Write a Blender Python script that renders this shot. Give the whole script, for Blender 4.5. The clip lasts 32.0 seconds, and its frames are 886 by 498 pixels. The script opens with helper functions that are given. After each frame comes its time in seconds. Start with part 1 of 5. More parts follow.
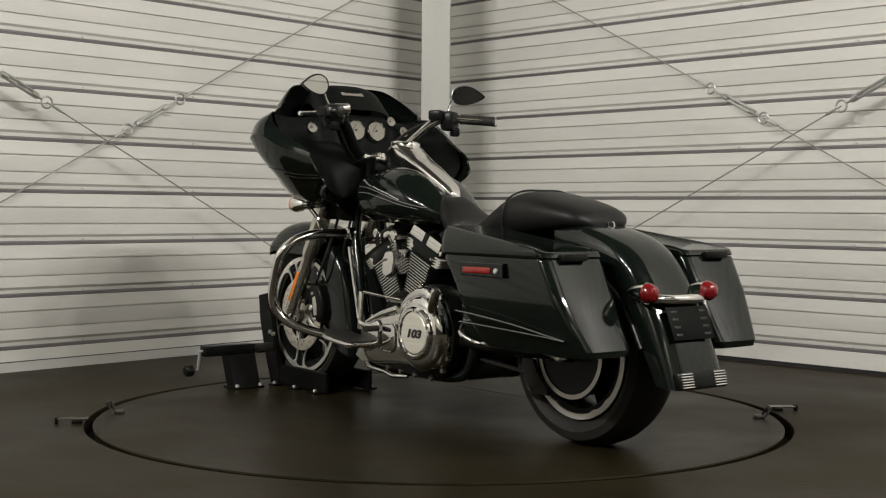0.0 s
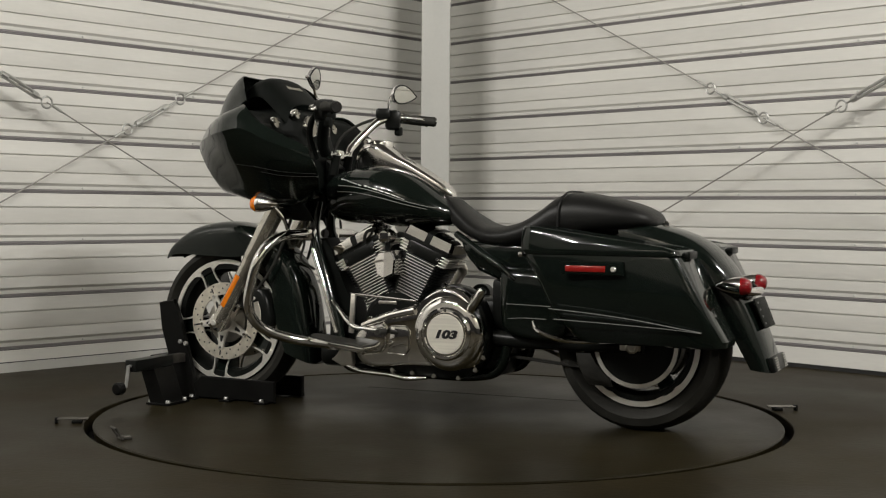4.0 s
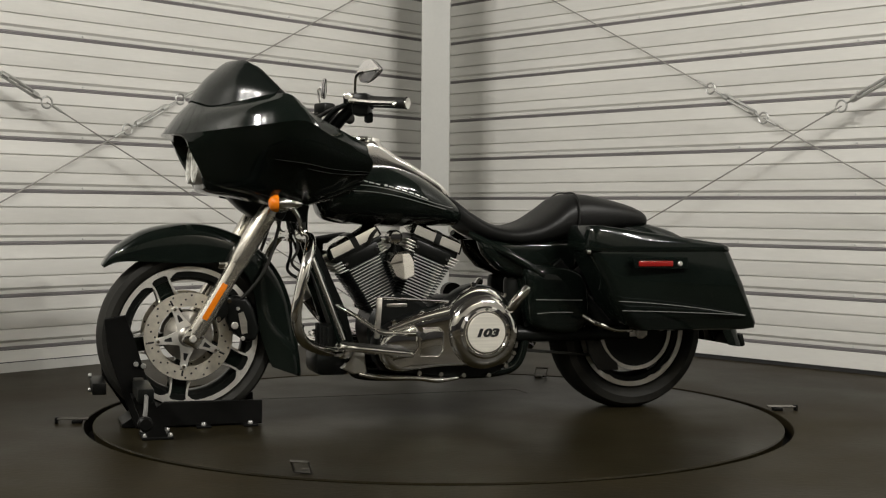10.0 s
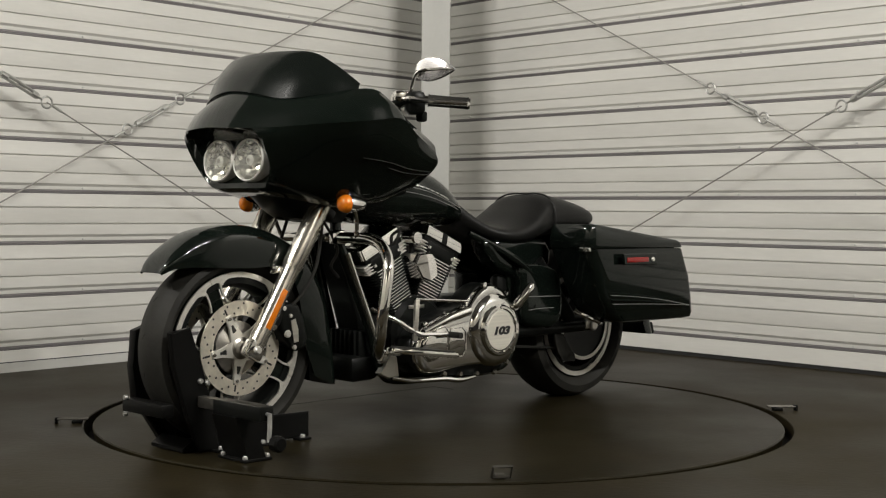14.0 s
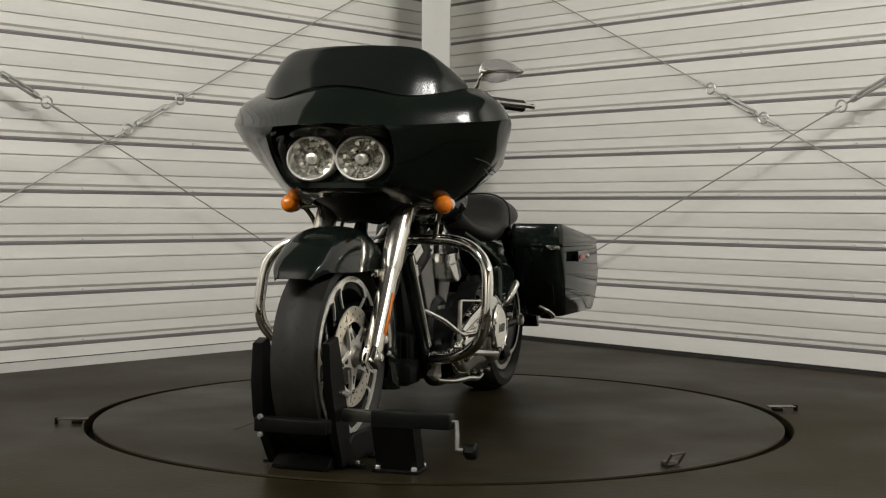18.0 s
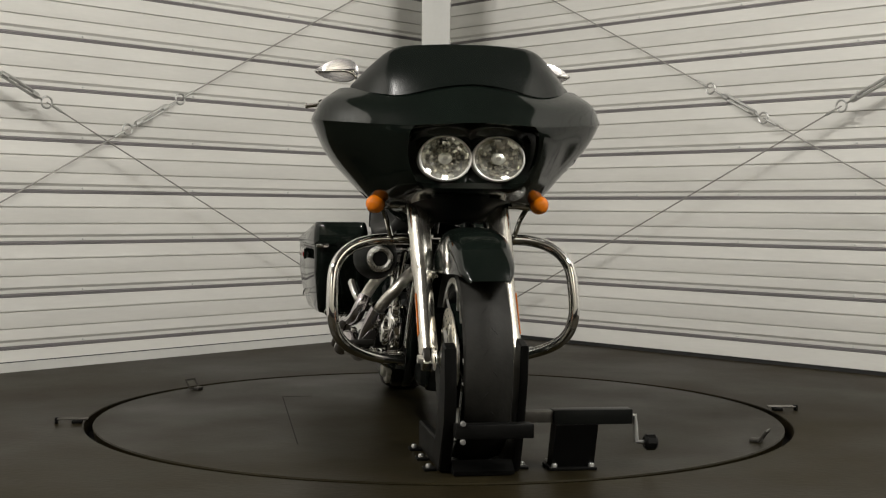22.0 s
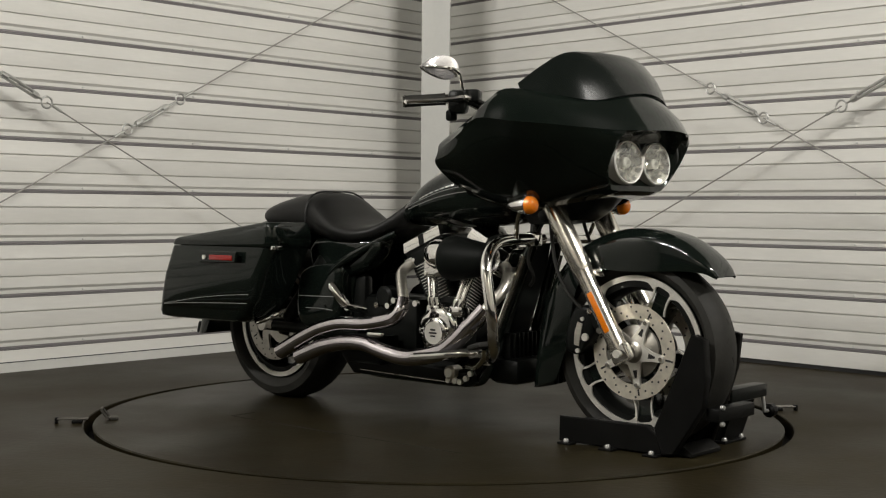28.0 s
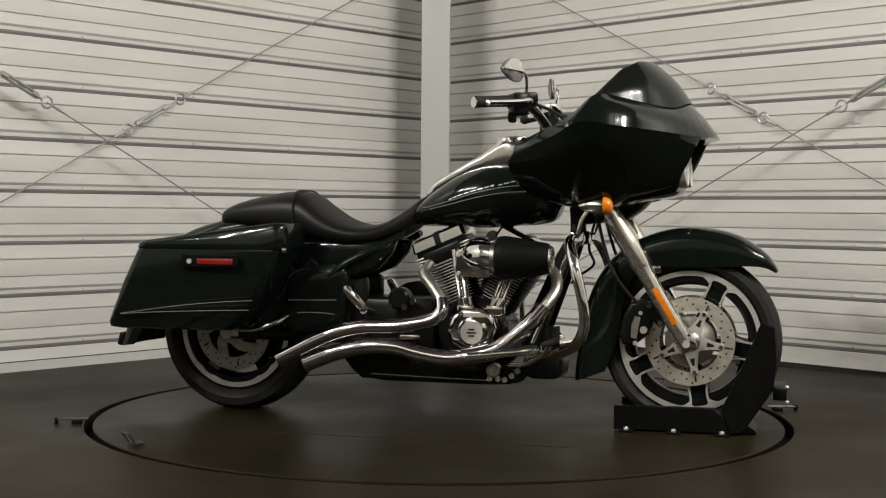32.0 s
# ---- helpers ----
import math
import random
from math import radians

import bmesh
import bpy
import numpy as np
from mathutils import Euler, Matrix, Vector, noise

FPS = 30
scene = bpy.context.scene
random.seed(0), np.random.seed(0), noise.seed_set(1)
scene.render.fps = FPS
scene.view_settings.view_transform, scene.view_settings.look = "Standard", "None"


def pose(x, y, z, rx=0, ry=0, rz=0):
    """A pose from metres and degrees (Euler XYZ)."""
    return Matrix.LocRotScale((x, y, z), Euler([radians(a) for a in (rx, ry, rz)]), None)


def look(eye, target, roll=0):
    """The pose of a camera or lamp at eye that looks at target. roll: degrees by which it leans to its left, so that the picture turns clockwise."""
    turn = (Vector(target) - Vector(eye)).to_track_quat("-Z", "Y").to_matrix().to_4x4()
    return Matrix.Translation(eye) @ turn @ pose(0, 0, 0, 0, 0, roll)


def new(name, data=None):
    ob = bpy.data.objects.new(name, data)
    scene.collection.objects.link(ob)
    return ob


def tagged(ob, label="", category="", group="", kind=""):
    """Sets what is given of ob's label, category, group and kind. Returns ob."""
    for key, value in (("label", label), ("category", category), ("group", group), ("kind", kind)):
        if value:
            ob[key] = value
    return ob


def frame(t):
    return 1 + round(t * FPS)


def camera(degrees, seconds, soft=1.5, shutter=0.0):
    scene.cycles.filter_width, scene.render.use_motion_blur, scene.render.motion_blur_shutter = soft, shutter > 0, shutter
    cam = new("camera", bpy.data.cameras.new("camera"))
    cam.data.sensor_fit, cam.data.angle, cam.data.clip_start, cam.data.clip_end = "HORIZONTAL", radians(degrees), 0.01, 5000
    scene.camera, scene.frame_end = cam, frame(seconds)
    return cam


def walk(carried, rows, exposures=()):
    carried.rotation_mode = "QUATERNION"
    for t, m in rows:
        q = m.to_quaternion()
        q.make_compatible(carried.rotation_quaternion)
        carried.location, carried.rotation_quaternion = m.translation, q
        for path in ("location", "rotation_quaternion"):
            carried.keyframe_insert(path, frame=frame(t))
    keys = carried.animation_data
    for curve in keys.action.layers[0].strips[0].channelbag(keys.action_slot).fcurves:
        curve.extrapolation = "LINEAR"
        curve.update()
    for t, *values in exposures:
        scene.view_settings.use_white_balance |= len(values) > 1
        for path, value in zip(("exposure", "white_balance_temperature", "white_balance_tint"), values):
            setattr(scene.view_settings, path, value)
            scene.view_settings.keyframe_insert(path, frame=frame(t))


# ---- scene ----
# camera: fixed on a stand, looking slightly down at the turntable
EYE = Vector((0.0, -4.8371, 0.7496))
YAW, DOWN = -0.0021, 0.0294
AHEAD = Vector((-math.sin(YAW) * math.cos(DOWN), math.cos(YAW) * math.cos(DOWN), -math.sin(DOWN)))
VIEW = look(EYE, EYE + AHEAD, 0.435)
cam = camera(37.09, 32.0, 1.2)
walk(cam, [(0, VIEW), (32, VIEW)], [(0, 0.0), (32, 0.0)])

# ---- light: lamps under the roof in front of the corner ----
world = bpy.data.worlds.new("world")
scene.world = world
world.use_nodes = True
world.node_tree.nodes["Background"].inputs["Color"].default_value = (0.9, 0.95, 1.0, 1)
world.node_tree.nodes["Background"].inputs["Strength"].default_value = 0.0


def lamp(name, eye, target, sx, sy, watts, colour):
    data = bpy.data.lights.new(name, "AREA")
    data.shape, data.size, data.size_y, data.energy, data.color = "RECTANGLE", sx, sy, watts, colour
    ob = new(name, data)
    ob.matrix_world = look(eye, target)
    return ob


WARM = (1.0, 0.968, 0.912)
# a row of three small flood lamps high on either side
for sx, watts in ((-1, 218), (1, 230)):
    for k in (-1, 0, 1):
        lamp("roof_lamp", (sx * (3.6 + 0.55 * k), -3.5 + 0.55 * k, 4.05), (-sx * 0.2, 1.8, 0.8), 0.36, 0.12, watts / 3, WARM)

# unseen warm tubes added behind, brightening the far walls that the chrome reflects
for sx in (-1, 1):
    lamp("hall_lamp", (sx * 2.6, -5.9, 4.15), (sx * 3.2, -7.6, 2.2), 1.3, 0.08, 44, (1.0, 0.92, 0.77))

# ---- materials ----


def mat(name, colour, rough=0.5, metal=0.0, vary=0.12, scale=6.0, bump=0.0, bump_scale=200.0, coat=0.0, rough_vary=0.1, streak=None, fine=60.0, ior=1.5, spec=0.5):
    """Principled surface with variation at two scales, in object space and in metres."""
    m = bpy.data.materials.new(name)
    m.use_nodes = True
    nt = m.node_tree
    n, l = nt.nodes, nt.links
    b = n["Principled BSDF"]
    b.inputs["Metallic"].default_value = metal
    b.inputs["IOR"].default_value = ior
    b.inputs["Specular IOR Level"].default_value = spec
    b.inputs["Coat Weight"].default_value = coat
    b.inputs["Coat Roughness"].default_value = 0.04
    tc = n.new("ShaderNodeTexCoord")
    mp = n.new("ShaderNodeMapping")
    if streak:
        mp.inputs["Scale"].default_value = streak
    l.new(tc.outputs["Object"], mp.inputs["Vector"])
    n1 = n.new("ShaderNodeTexNoise")
    n1.inputs["Scale"].default_value, n1.inputs["Detail"].default_value = scale, 6
    n2 = n.new("ShaderNodeTexNoise")
    n2.inputs["Scale"].default_value, n2.inputs["Detail"].default_value = fine, 4
    l.new(mp.outputs["Vector"], n1.inputs["Vector"])
    l.new(mp.outputs["Vector"], n2.inputs["Vector"])
    mx = n.new("ShaderNodeMath")
    mx.operation = "MULTIPLY_ADD"
    mx.inputs[1].default_value = 0.35
    l.new(n2.outputs["Fac"], mx.inputs[0])
    l.new(n1.outputs["Fac"], mx.inputs[2])
    rp = n.new("ShaderNodeMapRange")
    rp.inputs["From Min"].default_value, rp.inputs["From Max"].default_value = 0.4, 0.95
    rp.inputs["To Min"].default_value, rp.inputs["To Max"].default_value = 1 - vary, 1 + vary
    l.new(mx.outputs[0], rp.inputs["Value"])
    sc = n.new("ShaderNodeVectorMath")
    sc.operation = "SCALE"
    sc.inputs[0].default_value = colour
    l.new(rp.outputs[0], sc.inputs["Scale"])
    l.new(sc.outputs[0], b.inputs["Base Color"])
    rr = n.new("ShaderNodeMapRange")
    rr.inputs["From Min"].default_value, rr.inputs["From Max"].default_value = 0.3, 0.8
    rr.inputs["To Min"].default_value, rr.inputs["To Max"].default_value = max(0.0, rough * (1 - rough_vary)), min(1.0, rough * (1 + rough_vary))
    l.new(n1.outputs["Fac"], rr.inputs["Value"])
    l.new(rr.outputs[0], b.inputs["Roughness"])
    if bump:
        n3 = n.new("ShaderNodeTexNoise")
        n3.inputs["Scale"].default_value, n3.inputs["Detail"].default_value = bump_scale, 5
        l.new(tc.outputs["Object"], n3.inputs["Vector"])
        bp = n.new("ShaderNodeBump")
        bp.inputs["Strength"].default_value, bp.inputs["Distance"].default_value = 1.0, bump
        l.new(n3.outputs["Fac"], bp.inputs["Height"])
        l.new(bp.outputs["Normal"], b.inputs["Normal"])
    return m


M_PANEL = mat("painted_steel_panel", (0.72, 0.71, 0.67), 0.36, 0, 0.08, 0.9, 0.0005, 30, streak=(1, 1, 7), fine=14)
M_JOINT = mat("dark_joint_steel", (0.225, 0.21, 0.215), 0.42, 0.3, 0.15, 3, streak=(1, 1, 4))
M_TRIM = mat("painted_steel_trim", (0.62, 0.62, 0.59), 0.45, 0, 0.06, 3)
M_DARKTRIM = mat("dark_base_strip", (0.02, 0.02, 0.02), 0.6)
M_POST = mat("grey_painted_post", (0.50, 0.50, 0.475), 0.5, 0, 0.06, 2, 0.0003, 60)
M_ZINC = mat("zinc_steel", (0.50, 0.50, 0.48), 0.36, 0.75, 0.15, 20)
M_ROD = mat("brace_rod_steel", (0.30, 0.29, 0.27), 0.5, 0.3, 0.15, 20)
M_FLOOR = mat("sealed_concrete", (0.0190, 0.0150, 0.0072), 0.46, 0, 0.45, 1.1, 0.0010, 45, rough_vary=0.3, fine=9, spec=0.08)
M_TABLE = mat("turntable_coating", (0.0145, 0.0117, 0.0054), 0.42, 0, 0.42, 1.4, 0.0008, 60, rough_vary=0.35, fine=11, spec=0.08)
# near-black for the shade down in gaps, seams and tread cuts
M_PIT = mat("groove_dirt", (0.008, 0.007, 0.006), 0.9)
M_ROOF = mat("dark_roof_lining", (0.09, 0.085, 0.078), 0.7)
M_BACK = mat("dark_hall_lining", (0.035, 0.033, 0.036), 0.6)
M_PALE = mat("pale_hall_lining", (0.66, 0.65, 0.62), 0.6)
M_PAINT = mat("gloss_black_paint", (0.0050, 0.0076, 0.0060), 0.10, 0, 0.2, 8, coat=0.12, rough_vary=0.3, spec=0.36)
M_SATIN = mat("satin_black_paint", (0.0065, 0.0072, 0.0065), 0.32, 0, 0.2, 10, 0.0001, 300, spec=0.18)
M_PLASTIC = mat("black_textured_plastic", (0.0050, 0.0060, 0.0052), 0.50, 0, 0.2, 12, 0.0002, 500, spec=0.08)
M_VINYL = mat("black_seat_vinyl", (0.009, 0.009, 0.0085), 0.44, 0, 0.25, 7, 0.0005, 260, spec=0.22)
M_RUBBER = mat("tyre_rubber", (0.0165, 0.0160, 0.0135), 0.62, 0, 0.45, 9, 0.0006, 120, spec=0.25)
M_CHROME = mat("chrome", (0.84, 0.83, 0.80), 0.05, 1.0, 0.05, 15, rough_vary=0.4)
# chrome copy darkened and tinted violet to carry dim reflections in its colour
M_PIPE = mat("blued_chrome", (0.60, 0.565, 0.59), 0.05, 1.0, 0.10, 10, rough_vary=0.4)
M_BRIGHT = mat("satin_chrome", (0.80, 0.78, 0.75), 0.15, 1.0, 0.06, 15)
M_CAP = mat("pale_chrome_cap", (0.82, 0.80, 0.79), 0.18, 0.80, 0.06, 15)
M_STEEL = mat("brushed_steel", (0.78, 0.75, 0.68), 0.36, 1.0, 0.14, 6, streak=(1, 1, 30))
M_BRUSHED = mat("bright_brushed_steel", (0.82, 0.79, 0.70), 0.42, 0.45, 0.10, 5, streak=(1, 1, 40))
M_ALLOY = mat("machined_alloy", (0.78, 0.76, 0.70), 0.36, 0.65, 0.1, 20)
M_DISC = mat("brake_disc_steel", (0.80, 0.75, 0.64), 0.36, 0.75, 0.15, 30)
M_GREYALLOY = mat("grey_cast_alloy", (0.46, 0.44, 0.40), 0.34, 1.0, 0.15, 30)
M_AMBER = mat("amber_lens", (0.74, 0.19, 0.005), 0.10, 0, 0.1, 60, 0.0006, 400, coat=0.5)
M_RED = mat("red_lens", (0.17, 0.006, 0.008), 0.12, 0, 0.1, 60, 0.0006, 400, coat=0.5)
M_REDREF = mat("red_reflector", (0.25, 0.010, 0.008), 0.2, 0, 0.1, 80, coat=0.5)
M_BADGE = mat("silver_badge", (0.62, 0.62, 0.60), 0.3, 0.3, 0.1, 20)
M_BOWL = mat("faceted_bowl", (0.88, 0.85, 0.78), 0.12, 0.80, 0.1, 40)
M_BEZEL = mat("polished_bezel", (0.90, 0.88, 0.83), 0.25, 0.15, 0.05, 40)
M_FORK = mat("polished_fork_alloy", (0.68, 0.65, 0.58), 0.20, 0.92, 0.08, 12, streak=(1, 1, 6))
M_FINEDGE = mat("polished_fin_edge", (0.80, 0.78, 0.73), 0.4, 0.4, 0.1, 20)
M_KNURL = mat("knurled_alloy", (0.85, 0.84, 0.80), 0.25, 1.0, 0.2, 60, 0.003, 160)
M_STRIPE = mat("silver_pinstripe", (0.24, 0.24, 0.23), 0.35, 0.0, 0.1, 20)
M_FAINT = mat("faint_grey_pinstripe", (0.016, 0.016, 0.0155), 0.35, 0.0, 0.1, 20)
# black for printed marks and for the shade in holes and slots
M_INK_SHADE = mat("black_ink", (0.01, 0.01, 0.01), 0.4)
M_DIAL = mat("pale_dial_face", (0.24, 0.225, 0.185), 0.5, 0, 0.1, 30)
M_MIRROR = mat("mirror_glass", (0.66, 0.66, 0.62), 0.02, 1.0, 0.02, 5)
M_TIE = mat("dull_dark_steel", (0.085, 0.08, 0.07), 0.45, 0.7, 0.2, 30)
M_CHOCK = mat("black_powder_coat", (0.0045, 0.0045, 0.0042), 0.40, 0, 0.3, 12, 0.0002, 400, spec=0.14)


def thin_glass(name):
    """A thin clear cover: see-through, with a glossy sheen."""
    m = bpy.data.materials.new(name)
    m.use_nodes = True
    n, l = m.node_tree.nodes, m.node_tree.links
    n.remove(n["Principled BSDF"])
    tr, gl, mx, fr = n.new("ShaderNodeBsdfTransparent"), n.new("ShaderNodeBsdfGlossy"), n.new("ShaderNodeMixShader"), n.new("ShaderNodeLayerWeight")
    tr.inputs["Color"].default_value = (0.93, 0.94, 0.93, 1)
    gl.inputs["Roughness"].default_value = 0.03
    fr.inputs["Blend"].default_value = 0.12
    l.new(fr.outputs["Facing"], mx.inputs[0])
    l.new(tr.outputs[0], mx.inputs[1])
    l.new(gl.outputs[0], mx.inputs[2])
    l.new(mx.outputs[0], n["Material Output"].inputs["Surface"])
    return m


M_COVER = thin_glass("thin_clear_cover")
M_SMOKE = mat("smoked_screen", (0.0062, 0.0082, 0.0070), 0.17, 0, 0.1, 5, spec=0.28)


# ---- mesh helpers ----


def empty(name, m=None):
    ob = new(name)
    ob.empty_display_size = 0.1
    if m is not None:
        ob.matrix_world = m
    return ob


def to_mesh(name, bm, material, sharp=35):
    bmesh.ops.recalc_face_normals(bm, faces=bm.faces)
    for f in bm.faces:
        f.smooth = True
    lim = radians(sharp)
    for e in bm.edges:
        if len(e.link_faces) != 2 or e.calc_face_angle(0) > lim:
            e.smooth = False
    me = bpy.data.meshes.new(name)
    bm.to_mesh(me)
    bm.free()
    for m in (material if isinstance(material, (list, tuple)) else [material]):
        me.materials.append(m)
    return me


def part(name, bm, material, parent=None, label="", sharp=35):
    ob = new(name, bm if isinstance(bm, bpy.types.Mesh) else to_mesh(name, bm, material, sharp))
    if parent is not None:
        ob.parent = parent
    if label:
        tagged(ob, label)
    return ob


def cat(a, b, c, d, t):
    return 0.5 * ((2 * b) + (c - a) * t + (2 * a - 5 * b + 4 * c - d) * t * t + (3 * b - a - 3 * c + d) * t ** 3)


def resample(row, n, closed=False, breaks=()):
    """A smooth row through the points of row, n steps a span; at breaks it keeps a corner."""
    row = [Vector(p) for p in row]
    m = len(row)
    out = []
    for i in range(m if closed else m - 1):
        if closed:
            a, b, c, d = row[i - 1], row[i], row[(i + 1) % m], row[(i + 2) % m]
        else:
            b, c = row[i], row[i + 1]
            a = row[i - 1] if i > 0 and i not in breaks else 2 * b - c
            d = row[i + 2] if i + 2 < m and i + 1 not in breaks else 2 * c - b
        out += [cat(a, b, c, d, k / n) for k in range(n)]
    return out if closed else out + [row[-1]]


def skin(rows, nu=3, nv=3, closed=False, caps=False, breaks=()):
    """A smooth surface through a grid of points: rows are rings or open rows."""
    rows = [resample(r, nu, closed) for r in rows]
    cols = [resample([r[k] for r in rows], nv, False, breaks) for k in range(len(rows[0]))]
    return loft([[c[i] for c in cols] for i in range(len(cols[0]))], closed, caps)


def shell(ob, thick, offset):
    md = ob.modifiers.new("thickness", "SOLIDIFY")
    md.thickness, md.offset = thick, offset
    return ob


def ribbon(pts, width, out, lift=0.0015, n=6):
    """A flat painted line along pts, width tall, facing out."""
    o = Vector(out).normalized()
    path = spline(pts, n) if len(pts) > 2 else [Vector(p) for p in pts]
    bm = bmesh.new()
    prev = None
    for i, p in enumerate(path):
        d = (path[min(i + 1, len(path) - 1)] - path[max(i - 1, 0)]).normalized()
        s = d.cross(o).normalized() * width / 2
        ring = [bm.verts.new(p + s + o * lift), bm.verts.new(p - s + o * lift), bm.verts.new(p - s - o * 0.002), bm.verts.new(p + s - o * 0.002)]
        if prev:
            for k in range(4):
                bm.faces.new((prev[k], prev[(k + 1) % 4], ring[(k + 1) % 4], ring[k]))
        else:
            bm.faces.new(ring)
        prev = ring
    bm.faces.new(prev[::-1])
    return bm


def spline(pts, n):
    """Catmull-Rom through pts, n steps a span."""
    pts = [Vector(p) for p in pts]
    out = []
    for i in range(len(pts) - 1):
        a, b, c, d = pts[max(i - 1, 0)], pts[i], pts[i + 1], pts[min(i + 2, len(pts) - 1)]
        for k in range(n):
            t = k / n
            out.append(0.5 * ((2 * b) + (c - a) * t + (2 * a - 5 * b + 4 * c - d) * t * t + (3 * b - a - 3 * c + d) * t ** 3))
    out.append(pts[-1])
    return out


def tube(pts, r, seg=14, n=6, bm=None, caps=True, smooth=True):
    """A round tube along pts; r is one radius or one for each point."""
    bm = bm or bmesh.new()
    path = spline(pts, n) if smooth and len(pts) > 2 else [Vector(p) for p in pts]
    rs = r if isinstance(r, (list, tuple)) else [r] * len(pts)
    rad = []
    for i in range(len(path)):
        f = i / max(len(path) - 1, 1) * (len(rs) - 1)
        k = min(int(f), len(rs) - 2)
        rad.append(rs[k] + (rs[k + 1] - rs[k]) * (f - k))
    up = None
    rings = []
    for i, p in enumerate(path):
        d = (path[min(i + 1, len(path) - 1)] - path[max(i - 1, 0)]).normalized()
        if up is None:
            up = d.orthogonal().normalized()
        up = (up - d * up.dot(d)).normalized()
        sd = d.cross(up)
        rings.append([bm.verts.new(p + (up * math.cos(a) + sd * math.sin(a)) * rad[i]) for a in (2 * math.pi * k / seg for k in range(seg))])
    for a, b in zip(rings, rings[1:]):
        for k in range(seg):
            bm.faces.new((a[k], a[(k + 1) % seg], b[(k + 1) % seg], b[k]))
    if caps:
        bm.faces.new(rings[0][::-1])
        bm.faces.new(rings[-1])
    return bm


def lathe(profile, seg=48, bm=None, centre=(0, 0, 0), axis="y", closed=False):
    """Turn profile, rows of (along the axis, radius), about an axis."""
    bm = bm or bmesh.new()
    c = Vector(centre)
    rings = []
    for u, r in profile:
        ring = []
        for k in range(seg):
            a = 2 * math.pi * k / seg
            p, q = r * math.cos(a), r * math.sin(a)
            v = {"y": (p, u, q), "x": (u, p, q), "z": (p, q, u)}[axis]
            ring.append(bm.verts.new(c + Vector(v)))
        rings.append(ring)
    pairs = list(zip(rings, rings[1:]))
    if closed:
        pairs.append((rings[-1], rings[0]))
    for a, b in pairs:
        for k in range(seg):
            bm.faces.new((a[k], a[(k + 1) % seg], b[(k + 1) % seg], b[k]))
    if not closed:
        for ring, r in ((rings[0], profile[0][1]), (rings[-1], profile[-1][1])):
            if r > 1e-5:
                bm.faces.new(ring)
    bmesh.ops.remove_doubles(bm, verts=bm.verts, dist=1e-6)
    return bm


def rod(a, b, r, seg=14, bm=None):
    return tube([a, b], r, seg, bm=bm, smooth=False)


def block(cx, cy, cz, sx, sy, sz, bevel=0.004, bm=None, m=None, segs=2):
    """A box of size s about c with rounded edges, turned by m."""
    bm = bm or bmesh.new()
    got = bmesh.ops.create_cube(bm, size=1.0)["verts"]
    for v in got:
        v.co = Vector((v.co.x * sx, v.co.y * sy, v.co.z * sz))
    if bevel:
        es = list({e for v in got for e in v.link_edges})
        got = bmesh.ops.bevel(bm, geom=es, offset=min(bevel, 0.45 * min(sx, sy, sz)), segments=segs, affect="EDGES", profile=0.5)
        got = list({v for f in got["faces"] for v in f.verts} | {v for v in bm.verts if v.tag is False and v in got.get("verts", [])})
    mm = Matrix.Translation((cx, cy, cz)) @ (m or Matrix())
    done = set()
    stack = list(got)
    while stack:
        v = stack.pop()
        if v in done:
            continue
        done.add(v)
        stack += [e.other_vert(v) for e in v.link_edges]
    for v in done:
        v.co = mm @ v.co
    return bm


def slab(outline, y0, y1, bevel=0.006, segs=2, bm=None):
    """An outline in x, z pushed out from y0 to y1, its edges rounded."""
    bm = bm or bmesh.new()
    a = [bm.verts.new((x, y0, z)) for x, z in outline]
    b = [bm.verts.new((x, y1, z)) for x, z in outline]
    f0, f1 = bm.faces.new(a), bm.faces.new(b[::-1])
    n = len(a)
    for k in range(n):
        bm.faces.new((a[k], a[(k + 1) % n], b[(k + 1) % n], b[k]))
    if bevel:
        es = [e for e in set(f0.edges) | set(f1.edges)]
        bmesh.ops.bevel(bm, geom=es, offset=bevel, segments=segs, affect="EDGES", profile=0.5)
    return bm


def loft(rings, closed=True, caps=True, bm=None):
    bm = bm or bmesh.new()
    vs = [[bm.verts.new(p) for p in r] for r in rings]
    n = len(vs[0])
    for a, b in zip(vs, vs[1:]):
        for k in range(n if closed else n - 1):
            bm.faces.new((a[k], a[(k + 1) % n], b[(k + 1) % n], b[k]))
    if caps and closed:
        bm.faces.new(vs[0][::-1])
        bm.faces.new(vs[-1])
    return bm


def mirrored(half):
    """Rows of points from the centre out to +y, made into rows across both sides."""
    return [[(x, -y, z) for x, y, z in reversed(r) if y > 1e-6] + list(r) for r in half]


def bolt(parent, p, axis="y", r=0.008, h=0.006, material=None, name="bolt"):
    key = (axis, round(r, 4), round(h, 4), (material or M_CHROME).name)
    if key not in BOLTS:
        BOLTS[key] = to_mesh(name, lathe([(-h, r), (h * 0.4, r), (h, r * 0.75), (h, 0.0)], 10, axis=axis), material or M_CHROME)
    ob = part(name, BOLTS[key], None, parent)
    ob.location = p
    return ob


BOLTS = {}

# ---- the shed: two panelled walls that meet behind a post ----
CORNER = Vector((0.045, 3.379, 0))
DIR_L = Vector((-math.cos(radians(48.12)), -math.sin(radians(48.12)), 0))
DIR_R = Vector((math.cos(radians(-46.93)), math.sin(radians(-46.93)), 0))
IN_L = Vector((-DIR_L.y, DIR_L.x, 0))
IN_R = Vector((DIR_R.y, -DIR_R.x, 0))
if IN_L.y > 0:
    IN_L = -IN_L
